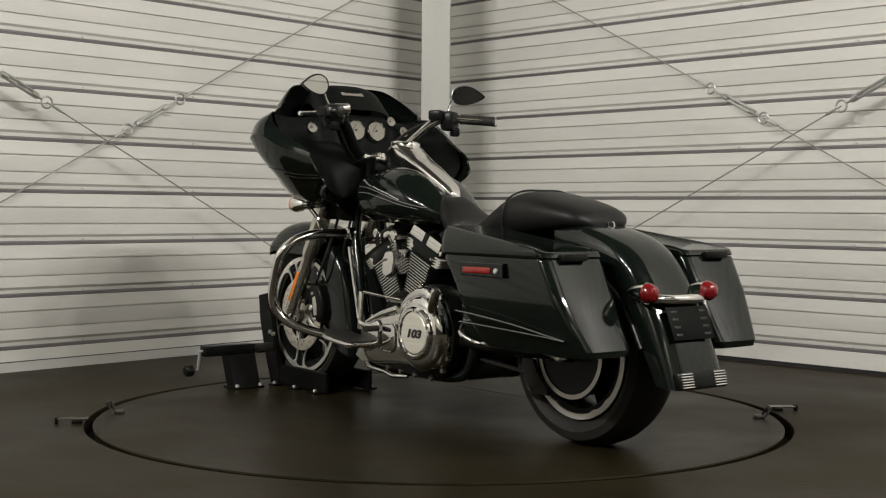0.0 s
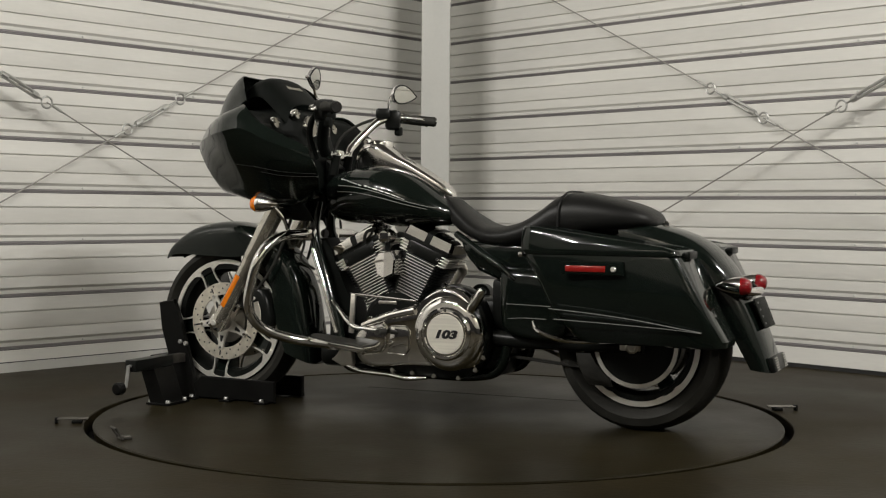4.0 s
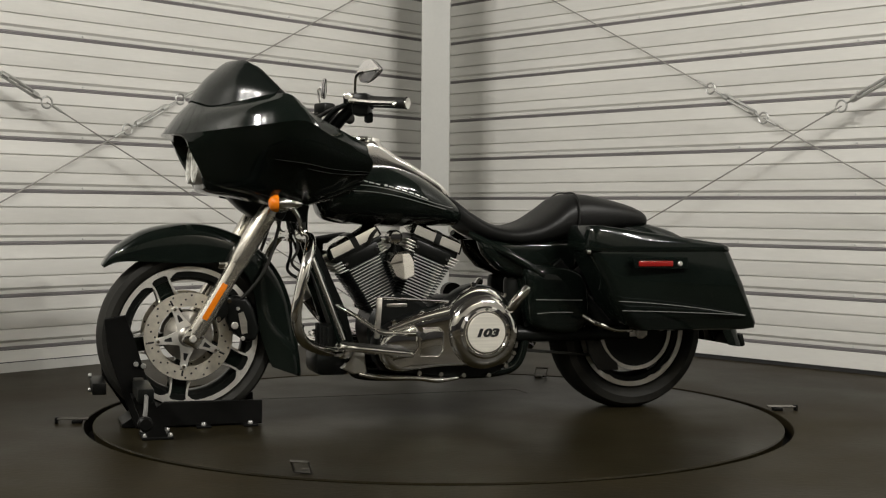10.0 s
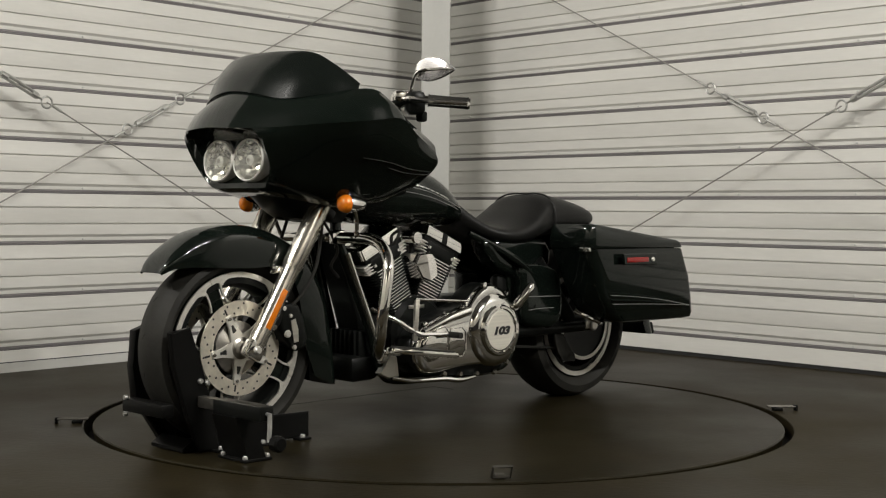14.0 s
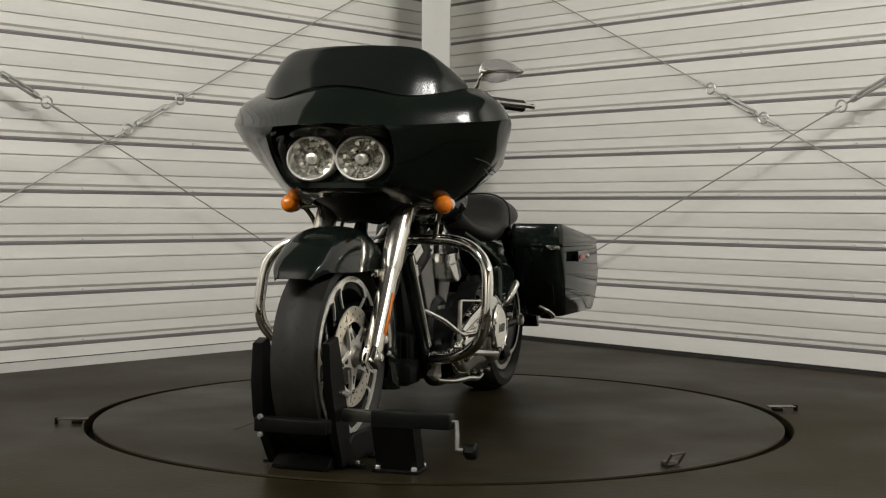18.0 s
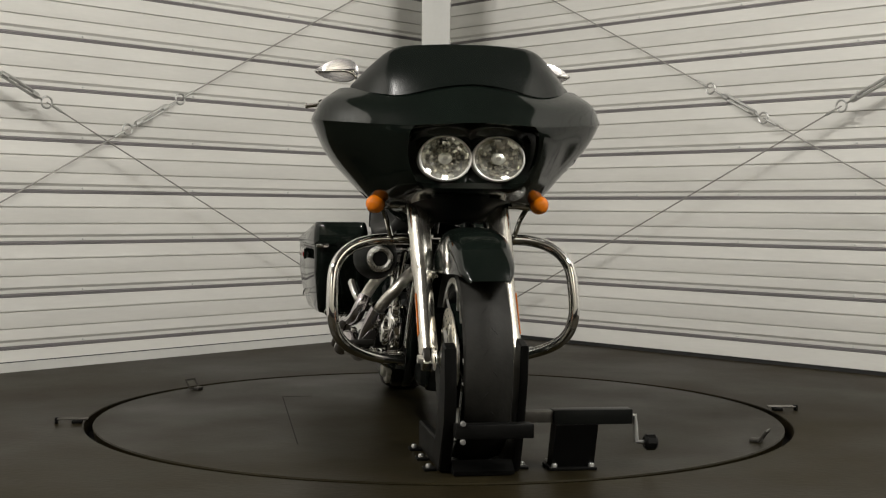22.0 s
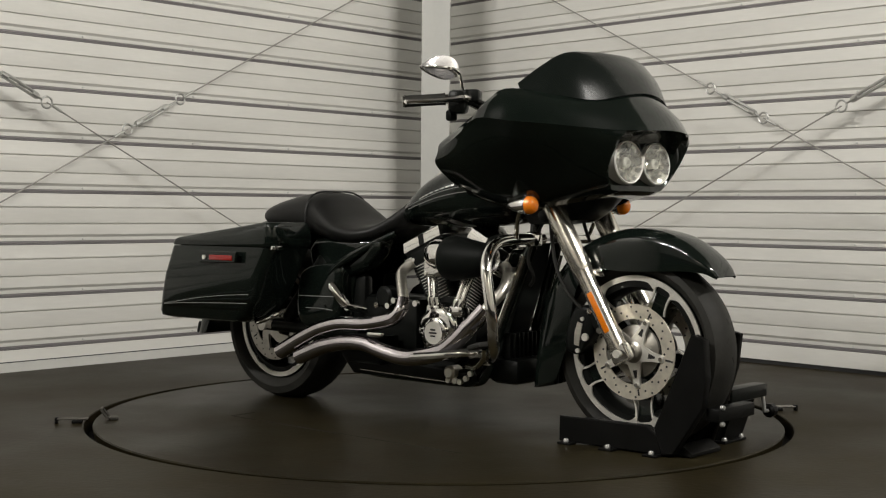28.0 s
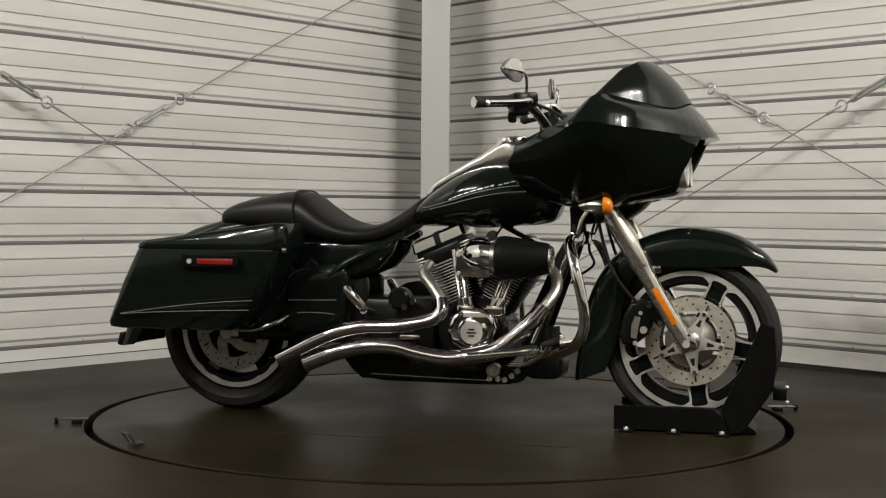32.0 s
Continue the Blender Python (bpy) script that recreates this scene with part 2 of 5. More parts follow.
if IN_R.y > 0:
    IN_R = -IN_R
RIB0, PITCH, HIGH, LONG = 0.128, 0.2385, 4.3, 9.0


def panel_profile(z0):
    pr = [(z0, 0.012)]
    k = 0
    while RIB0 + k * PITCH < HIGH - 0.1:
        z = RIB0 + k * PITCH
        pr += [(z - 0.031, 0.008), (z - 0.030, 0.006), (z - 0.030, -0.016), (z - 0.012, -0.016), (z - 0.012, 0.002), (z - 0.011, 0.004), (z + 0.005, 0.004), (z + 0.016, 0.011), (z + 0.017, 0.012)]
        for f in (0.34, 0.662):
            zm = z + PITCH * f
            pr += [(zm - 0.0175, 0.012), (zm - 0.0165, 0.010), (zm - 0.0160, 0.001), (zm - 0.0120, 0.001), (zm - 0.0115, 0.0112), (zm - 0.0080, 0.012)]
        k += 1
    return pr + [(HIGH, 0.012)]


def panel_wall(name, way, inn, z0, label):
    pr = panel_profile(z0)
    bm = bmesh.new()
    cols = []
    for s in (0.0, LONG):
        p = CORNER + way * s
        cols.append([bm.verts.new(p + inn * d + Vector((0, 0, z))) for z, d in pr] + [bm.verts.new(p - inn * 0.06 + Vector((0, 0, HIGH))), bm.verts.new(p - inn * 0.06 + Vector((0, 0, z0)))])
    n = len(cols[0])
    for k in range(n):
        bm.faces.new((cols[0][k], cols[0][(k + 1) % n], cols[1][(k + 1) % n], cols[1][k]))
    bm.faces.new(cols[0])
    bm.faces.new(cols[1][::-1])
    ob = part(name, bm, M_PANEL, sharp=15)
    tagged(ob, label, kind="structure")
    screw = to_mesh("screw", lathe([(-0.002, 0.006), (0.002, 0.006), (0.004, 0.004), (0.004, 0)], 8, axis="y"), M_TRIM)
    turn = Matrix.Rotation(math.atan2(inn.y, inn.x) - math.pi / 2, 4, "Z")
    k = 0
    while RIB0 + k * PITCH < 2.1:
        for j in range(5):
            s = (0.675 if way.x < 0 else 0.20) + 0.646 * j
            sc = part("screw", screw, None, ob)
            sc.matrix_world = Matrix.Translation(CORNER + way * s + inn * 0.004 + Vector((0, 0, RIB0 + k * PITCH - 0.003))) @ turn
        k += 1
    # dark joint strip with a raised lip in each panel joint
    k = 0
    while RIB0 + k * PITCH < HIGH - 0.1:
        z = RIB0 + k * PITCH
        sec = [(-0.0155, -0.0295), (0.003, -0.0295), (0.006, -0.0265), (0.006, -0.0235), (0.001, -0.0225), (0.001, -0.0210), (0.005, -0.0200), (0.004, -0.0135), (0.001, -0.0125), (-0.0155, -0.0125)]
        part("joint_strip", loft([[CORNER + way * s + inn * d + Vector((0, 0, z + h)) for d, h in sec] for s in (0.02, LONG - 0.02)]), M_JOINT, ob, "dark grey steel strip in the panel joint")
        k += 1
    return ob


panel_wall("wall_left", DIR_L, IN_L, 0.0, "off-white ribbed steel wall panel with screw rows")
panel_wall("wall_right", DIR_R, IN_R, 0.021, "off-white ribbed steel wall panel above a dark gap")


def strip(name, way, inn, s0, s1, z0, z1, d0, d1, material, label):
    bm = loft([[CORNER + way * s + inn * d + Vector((0, 0, z)) for d, z in ((d0, z0), (d1, z0), (d1, z1), (d0, z1))] for s in (s0, s1)])
    return tagged(part(name, bm, material), label, kind="structure")


strip("baseboard", DIR_L, IN_L, 0.0, LONG, 0.0, 0.042, 0.013, 0.022, M_TRIM, "pale steel base flashing along the floor")
strip("baseboard", DIR_R, IN_R, 0.0, LONG, 0.0, 0.020, -0.05, 0.006, M_DARKTRIM, "dark strip below the wall panel")
# solid dark strip stands in for the shaded gap over the flashing
strip("baseboard", DIR_L, IN_L, 0.0, LONG, 0.0425, 0.0465, 0.010, 0.0135, M_DARKTRIM, "thin dark strip in place of the shaded gap above the base flashing")
strip("trim", DIR_L, IN_L, 0.0, 0.22, 0.0, HIGH, 0.014, 0.019, M_TRIM, "flat pale steel corner flashing")

# post of H section before the corner
post_bm = block(-0.0346, 2.70, HIGH / 2, 0.1587, 0.012, HIGH, 0.003)
# deep web, unseen behind the flange, added to block light past the post
block(-0.0346, 2.985, HIGH / 2, 0.010, 0.558, HIGH, 0.0, post_bm)
block(-0.0346, 2.88, HIGH / 2, 0.1587, 0.012, HIGH, 0.003, post_bm)
tagged(part("corner_post", post_bm, M_POST), "grey painted steel post standing in the corner", kind="structure")


def wall_point(way, inn, s, z, off=0.05):
    return CORNER + way * s + inn * off + Vector((0, 0, z))


def ring(c, n, r, t, bm=None):
    """A welded steel ring about c, facing n."""
    bm = bm or bmesh.new()
    q = n.to_track_quat("Z", "Y")
    pts = [c + q @ Vector((r * math.cos(a), r * math.sin(a), 0)) for a in (2 * math.pi * k / 18 for k in range(19))]
    return tube(pts, t, 8, bm=bm, smooth=False, caps=False)


def brace(way, inn, p0, p1, buckle, off, label):
    """A rod from p0 to p1 on the wall, with a turnbuckle between the two stations."""
    th = empty("wall_brace", Matrix.Translation(wall_point(way, inn, p0[0], p0[1], off)))
    inv = th.matrix_world.inverted()

    def at(f):
        return inv @ wall_point(way, inn, p0[0] + (p1[0] - p0[0]) * f, p0[1] + (p1[1] - p0[1]) * f, off)

    def station(s):
        return (s - p0[0]) / (p1[0] - p0[0])
    a, b = station(buckle[0]), station(buckle[1])
    part("rod", rod(at(0), at(a), 0.0034, 10), M_ROD, th)
    part("rod", rod(at(b), at(1), 0.0034, 10), M_ROD, th)
    for f in (a, b):
        part("eye_ring", ring(at(f), inn, 0.0265, 0.0048), M_ZINC, th)
    d = (at(b) - at(a)).normalized()
    for f, w in ((a, -1), (b, 1)):
        part("sleeve", rod(at(f) + d * w * 0.022, at(f) + d * w * 0.085, 0.0068, 8), M_ZINC, th)
    side = d.cross(inn).normalized()
    lo, hi = at(a + (b - a) * 0.30), at(a + (b - a) * 0.80)
    part("hook", rod(at(a) + d * 0.026, lo, 0.0055, 8), M_ZINC, th)
    part("hook", rod(hi, at(b) - d * 0.026, 0.0055, 8), M_ZINC, th)
    bm = rod(lo - d * 0.01 + side * 0.009, hi + d * 0.01 + side * 0.009, 0.0075, 8)
    rod(lo - d * 0.01 - side * 0.009, hi + d * 0.01 - side * 0.009, 0.0075, 8, bm)
    for e in (lo, hi):
        rod(e - d * 0.018, e + d * 0.018, 0.013, 10, bm)
    part("turnbuckle", bm, M_ZINC, th, "zinc-plated turnbuckle body")
    return tagged(th, label, "wall brace", "cross braces on the walls")


BR = "thin steel cross-brace rod with a zinc turnbuckle before the wall"
# s along the wall from the corner, z
brace(DIR_L, IN_L, (0.146, 2.356), (4.476, 0.043), (2.149, 2.455), 0.14, BR)
brace(DIR_L, IN_L, (4.628, 2.098), (0.506, 0.024), (3.186, 2.887), 0.14, BR)
brace(DIR_R, IN_R, (0.140, 2.365), (4.620, 0.031), (2.053, 2.364), 0.14, BR)
brace(DIR_R, IN_R, (4.624, 2.134), (0.293, 0.040), (3.112, 2.780), 0.14, BR)

# floor with the round pit of the turntable; unseen walls and roof close the shed behind the camera
GAP_IN, GAP_OUT = 1.232, 1.262
bm = bmesh.new()
seg = 128
rings = []
for r, z in ((GAP_OUT, -0.06), (GAP_OUT, -0.003), (GAP_OUT + 0.003, 0.0), (2.2, 0.0), (4.5, 0.0), (16.0, 0.0)):
    rings.append([bm.verts.new((r * math.cos(2 * math.pi * k / seg), r * math.sin(2 * math.pi * k / seg), z)) for k in range(seg)])
for a, b in zip(rings, rings[1:]):
    for k in range(seg):
        bm.faces.new((a[k], a[(k + 1) % seg], b[(k + 1) % seg], b[k]))
tagged(part("floor", bm, M_FLOOR), "dark brown-grey sealed concrete floor with scuffs", kind="structure")
tagged(part("floor_pit", lathe([(-0.08, 0.0), (-0.08, 1.40), (-0.062, 1.40), (-0.062, 0.0)], 64, axis="z"), M_PIT), "dark pit under the turntable edge", kind="structure")
END_L, END_R = CORNER + DIR_L * LONG, CORNER + DIR_R * LONG
for p, q in ((END_L, Vector((0.045, -9.6, 0))), (END_R, Vector((0.045, -9.6, 0)))):
    out = (p + q) / 2 - Vector((0, -2, 0))
    out = Vector((out.x, out.y, 0)).normalized() * 0.1
    # unseen walls, dark below and pale above to shape what the chrome reflects
    for z0, z1, m, lb in ((0.0, 1.3, M_BACK, "dark lower part of the unseen far wall"), (1.3, HIGH, M_PALE, "plain pale upper part of the unseen far wall")):
        tagged(part("wall_back", loft([[e + Vector((0, 0, z0)), e + out + Vector((0, 0, z0)), e + out + Vector((0, 0, z1)), e + Vector((0, 0, z1))] for e in (p, q)]), m), lb, kind="structure")
# unseen roof, kept dark so that reflections in the paint stay dark
tagged(part("ceiling", block(0, -3.2, HIGH + 0.05, 20, 20, 0.1, 0), M_ROOF), "dark grey unseen roof", kind="structure")

# ---- the turntable ----
turntable = empty("turntable")
tagged(turntable, "round dark-coated turntable disc flush with the floor", "turntable")
part("disc", lathe([(-0.055, 0.0), (-0.055, GAP_IN - 0.01), (-0.004, GAP_IN), (0.0, GAP_IN - 0.004), (0.0, 0.9), (0.0, 0.5), (0.0, 0.0)], 128, axis="z"), M_TABLE, turntable)
for ang in (53.9, -129.8):
    a = radians(ang)
    c = Vector((1.195 * math.cos(a), 1.195 * math.sin(a), 0))
    u, v = Vector((-math.sin(a), math.cos(a), 0)), Vector((math.cos(a), math.sin(a), 0))
    bm = bmesh.new()
    pts = [c + u * x * 0.027 + v * y * 0.012 + Vector((0, 0, 0.006 + 0.017 * (y + 1))) for x, y in ((-1, -1), (1, -1), (1, 1), (-1, 1), (-1, -1))]
    tube(pts, 0.0045, 8, bm=bm, smooth=False)
    ringp = part("tie_ring", bm, M_TIE, turntable, "square dark steel tie-down ring lying on the disc")
    part("ring_clip", block(c.x - v.x * 0.03, c.y - v.y * 0.03, 0.006, 0.03, 0.03, 0.012, 0.003, m=Matrix.Rotation(a, 4, "Z")), M_TIE, turntable)

HATCH = ((-0.51, -0.555), (0.57, -0.542), (-0.515, -0.44))
for pts in ([HATCH[0], HATCH[1]], [HATCH[0], HATCH[2]]):
    part("hatch_seam", ribbon([(x, y, 0.0) for x, y in pts], 0.004, (0, 0, 1), 0.0008), M_PIT, turntable, "thin dark seam of a cover plate")


def floor_stop(x, y, ang, label):
    th = empty("floor_stop", pose(x, y, 0, 0, 0, ang))
    part("rod", rod((-0.055, 0.012, 0.016), (0.05, 0.012, 0.016), 0.0034, 8), M_TIE, th)
    part("rod", rod((-0.055, -0.012, 0.016), (0.05, -0.012, 0.016), 0.0034, 8), M_TIE, th)
    part("plate", block(0.012, 0, 0.006, 0.036, 0.034, 0.012, 0.003), M_CHOCK, th)
    part("end_knob", block(-0.058, 0, 0.011, 0.010, 0.030, 0.022, 0.003), M_CHOCK, th)
    tagged(th, label, "floor stop", "latches at the turntable's edge")


floor_stop(-1.270, -0.262, 8, "small dark steel slide latch fixed on the floor")
floor_stop(1.295, 0.150, 182, "small dark steel slide latch fixed on the floor")

# ---- the motorcycle; x ahead, y to its left ----
bike = empty("motorcycle")
tagged(bike, "gloss black touring motorcycle with chrome engine and hard saddlebags", "motorcycle")

FW, RW = (0.905, 0.0, 0.308), (-0.768, 0.0, 0.297)


def tyre(bm_r, width, rim):
    w = width / 2
    r = bm_r
    pr = [(-w * 0.62, rim), (-w * 0.86, rim + 0.012), (-w, rim + (r - rim) * 0.42), (-w * 0.93, rim + (r - rim) * 0.72), (-w * 0.76, r - 0.015), (-w * 0.45, r - 0.004), (0, r)]
    pr = pr + [(-u, q) for u, q in reversed(pr[:-1])]
    return lathe(pr, 72, closed=True)


def rim_ring(r0, r1, w):
    return lathe([(-w, r0), (-w, r1), (-w * 0.7, r1 + 0.006), (w * 0.7, r1 + 0.006), (w, r1), (w, r0), (w * 0.5, r0 - 0.012), (-w * 0.5, r0 - 0.012)], 72, closed=True)


def arc_plate(r0, r1, a0, a1, y0, y1, swell, n=48):
    """A curved flat plate between two radii and two angles."""
    out = []
    for k in range(n + 1):
        a = radians(a0 + (a1 - a0) * k / n)
        out.append((r1 * math.cos(a), r1 * math.sin(a)))
    for k in range(n, -1, -1):
        a = radians(a0 + (a1 - a0) * k / n)
        # the inner edge swells into a fillet on either side of a spoke
        f = min(k / n, 1 - k / n) - 0.130
        r = r0 - swell * math.exp(-(f / (0.045 if f > 0 else 0.022)) ** 2)
        out.append((r * math.cos(a), r * math.sin(a)))
    return slab(out, y0, y1, 0.0015, 1)


def spoke_mesh(r0, r1, w0, w1, t0, t1):
    bm = bmesh.new()
    rings = []
    for k in range(7):
        f = k / 6
        r = r0 + (r1 - r0) * f
        w = (w0 + (w1 - w0) * f * f) / 2
        t = (t0 + (t1 - t0) * f) / 2
        rings.append([(r, -t, -w), (r, -t * 0.8, -w * 1.1), (r, t * 0.8, -w * 1.1), (r, t, -w), (r, t, w), (r, t * 0.8, w * 1.1), (r, -t * 0.8, w * 1.1), (r, -t, w)])
    return loft(rings, bm=bm)


# black plugs, slightly proud, stand in for the shade in holes and slots
HOLE = to_mesh("cooling_hole", lathe([(-0.0029, 0.0), (-0.0029, 0.0036), (0.0029, 0.0036), (0.0029, 0.0)], 8), M_INK_SHADE)
SLOT = to_mesh("cooling_slot", block(0, 0, 0, 0.022, 0.0062, 0.0075, 0.002), M_INK_SHADE)


ARM_SLOT = to_mesh("arm_slot", slab([(-0.012, -0.0085), (0.013, -0.0035), (0.013, 0.0035), (-0.012, 0.0085)], -0.0006, 0.0006, 0.0002, 1), M_INK_SHADE)


def brake_disc(parent, y, r0, r1, holes, label, material=M_DISC):
    d = part("brake_disc", lathe([(y - 0.0025, r0), (y - 0.0025, r1 - 0.001), (y, r1), (y + 0.0025, r1 - 0.001), (y + 0.0025, r0)], 72, closed=True), material, parent, label)
    for k in range(holes):
        a = 2 * math.pi * k / holes
        r = (r0 + r1) / 2 + (r1 - r0) * 0.3 * ((k % 3) - 1)
        part("cooling_hole", HOLE, None, parent).location = (r * math.cos(a), y, r * math.sin(a))
    for k in range(5):
        a = radians(63.5 + 72 * k)
        sl = part("cooling_slot", SLOT, None, parent)
        sl.location = ((r0 + r1) / 2 * math.cos(a), y, (r0 + r1) / 2 * math.sin(a))
        sl.rotation_euler = (0, -a, 0)
    return d


def carrier(parent, y, r, arms, turn):
    """The star that holds a disc."""
    out = []
    for k in range(arms):
        for rr, da in ((0.044, -36), (0.050, -24), (0.074, -10), (r - 0.010, -7), (r, -5), (r, 5), (r - 0.010, 7), (0.074, 10), (0.050, 24), (0.044, 36)):
            a = 2 * math.pi * k / arms + turn + radians(da)
            out.append((rr * math.cos(a), rr * math.sin(a)))
    st = part("disc_carrier", slab(out, y - 0.005, y + 0.005, 0.0015, 1), M_ALLOY, parent, "machined alloy star carrier")
    for k in range(arms):
        a = 2 * math.pi * k / arms + turn
        bolt(st, (0.92 * r * math.cos(a), y + math.copysign(0.006, y), 0.92 * r * math.sin(a)), "y", 0.007, 0.004)
        slot = part("arm_slot", ARM_SLOT, None, parent)
        slot.location = (0.070 * math.cos(a), y + math.copysign(0.0048, y), 0.070 * math.sin(a))
        slot.rotation_euler = (0, -a, 0)
    return st


def spoke_edge(r0, r1, half, flare, y0, y1):
    """The machined edge along a spoke, flaring out to the rim and to the disc."""
    sg = math.copysign(0.003, y0)
    sd = math.copysign(1, half)
    rings = []
    for k in range(11):
        f = k / 10
        r, y = r0 + (r1 - r0) * f, y0 + (y1 - y0) * f
        z = half + sd * flare * (f ** 4 + 0.8 * (1 - f) ** 3)
        w = 0.0030 + 0.0020 * f ** 3
        rings.append([(r, y - sg, z - w), (r, y + sg, z - w), (r, y + sg, z + w), (r, y - sg, z + w)])
    return loft(rings)


def wheel(name, at, radius, width, rim_r, rim_w, spokes, turn, tyre_label, face=0.0165, gap=3.0, edge=(0.146, 0.011, 0.017)):
    w = empty(name)
    w.parent = bike
    w.location = at
    part("tyre", tyre(radius, width, rim_r + 0.002), M_RUBBER, w, tyre_label)
    part("rim", rim_ring(rim_r - 0.036, rim_r - 0.004, rim_w - 0.004), M_SATIN, w, "black cast rim")
    part("hub", lathe([(-rim_w - 0.012, 0.0), (-rim_w - 0.012, 0.032), (-0.035, 0.040), (-0.03, 0.055), (0.03, 0.055), (0.035, 0.040), (rim_w + 0.012, 0.032), (rim_w + 0.012, 0.0)], 32), M_SATIN, w)
    sp = to_mesh("spoke", spoke_mesh(0.045, rim_r - 0.012, 0.040, 0.056, 0.055, rim_w * 1.75), M_PAINT)
    step = 360 / spokes
    for k in range(spokes):
        s = part("spoke", sp, None, w)
        s.rotation_euler = (0, radians(-(turn + step * k)), 0)
        for sg in (1, -1):
            y0, y1 = sg * (rim_w - 0.002), sg * (rim_w + 0.003)
            a0 = turn + step * k
            part("rim_face", arc_plate(rim_r - face, rim_r, a0 + gap, a0 + step - gap, min(y0, y1), max(y0, y1), edge[2]), M_ALLOY, w)
            for sd in (1, -1):
                e = part("spoke_edge", spoke_edge(edge[0], rim_r - 0.014, sd * 0.0265, edge[1], sg * 0.050, sg * (rim_w + 0.0005)), M_ALLOY, w)
                e.rotation_euler = (0, radians(-a0), 0)
    return w


def groove(radius, width, rows):
    """A slanted dark bar for a shaded cut in the tread, from the middle out to the shoulder."""
    w = width / 2
    pts = []
    for f, a in rows:
        r = radius - 0.0008 - (0.006 * (abs(f) / 0.42) ** 2 if abs(f) < 0.42 else 0.006 + (abs(f) - 0.42) * 0.045)
        pts.append((r * math.sin(radians(a)), f * w, r * math.cos(radians(a))))
    return tube(pts, 0.0013, 6, 3)


def tread(parent, radius, width, count):
    for sg in (1, -1):
        for q, rows in enumerate((((0.08, 0), (0.30, 3.5), (0.55, 8), (0.72, 12)), ((0.35, 9), (0.6, 12), (0.8, 16)))):
            me = to_mesh("tread_groove", groove(radius, width, [(f * sg, a) for f, a in rows]), M_PIT)
            for k in range(count):
                g = part("tread_groove", me, None, parent)
                g.rotation_euler = (0, radians(360 / count * (k + (0.5 if sg < 0 else 0))), 0)


front_wheel = wheel("front_wheel", FW, 0.306, 0.142, 0.241, 0.056, 5, 63.5, "worn black rubber front tyre", 0.0165, 0.02)
tread(front_wheel, 0.306, 0.142, 16)
for sg in (1, -1):
    brake_disc(front_wheel, sg * 0.070, 0.104, 0.152, 42, "drilled steel brake disc")
    carrier(front_wheel, sg * 0.072, 0.114, 5, radians(63.5))
    part("hub_cap", lathe([(sg * 0.050, 0.086), (sg * 0.056, 0.084), (sg * 0.066, 0.050), (sg * 0.078, 0.034), (sg * 0.082, 0.026), (sg * 0.098, 0.022), (sg * 0.098, 0.0)], 40), M_GREYALLOY, front_wheel, "turned alloy hub cover")
rear_wheel = wheel("rear_wheel", RW, 0.303, 0.186, 0.214, 0.072, 5, 20, "wide black rubber rear tyre with dusty tread", 0.018, 0.02, (0.172, 0.004, 0.005))
# black disc added to keep the bright wall from showing through the wheel
part("hub_flange", lathe([(-0.03, 0.0), (-0.03, 0.140), (0.03, 0.140), (0.03, 0.0)], 40), M_SATIN, rear_wheel)
tread(rear_wheel, 0.303, 0.186, 16)
# darker grey metal here stands for the shade in the wheel well
brake_disc(rear_wheel, -0.092, 0.100, 0.147, 42, "drilled steel rear brake disc", M_GREYALLOY)
wave = []
for k in range(120):
    a = radians(3 * k)
    rr = 0.076 + 0.030 * math.tanh(2.2 * math.sin(5 * a))
    wave.append((rr * math.cos(a + 0.35 * (rr - 0.076) / 0.03), rr * math.sin(a + 0.35 * (rr - 0.076) / 0.03)))
part("disc_carrier", slab(wave, -0.100, -0.090, 0.0015, 1), M_GREYALLOY, rear_wheel, "wavy grey alloy disc carrier")
pulley = part("belt_pulley", lathe([(0.080, 0.0), (0.080, 0.135), (0.084, 0.147), (0.104, 0.147), (0.106, 0.139), (0.098, 0.132), (0.094, 0.10), (0.094, 0.0)], 64), M_SATIN, rear_wheel, "black final-drive pulley")
part("pulley_edge", lathe([(0.1045, 0.133), (0.1045, 0.1475), (0.1065, 0.1475), (0.1065, 0.133)], 64, closed=True), M_ALLOY, pulley, "polished pulley edge")

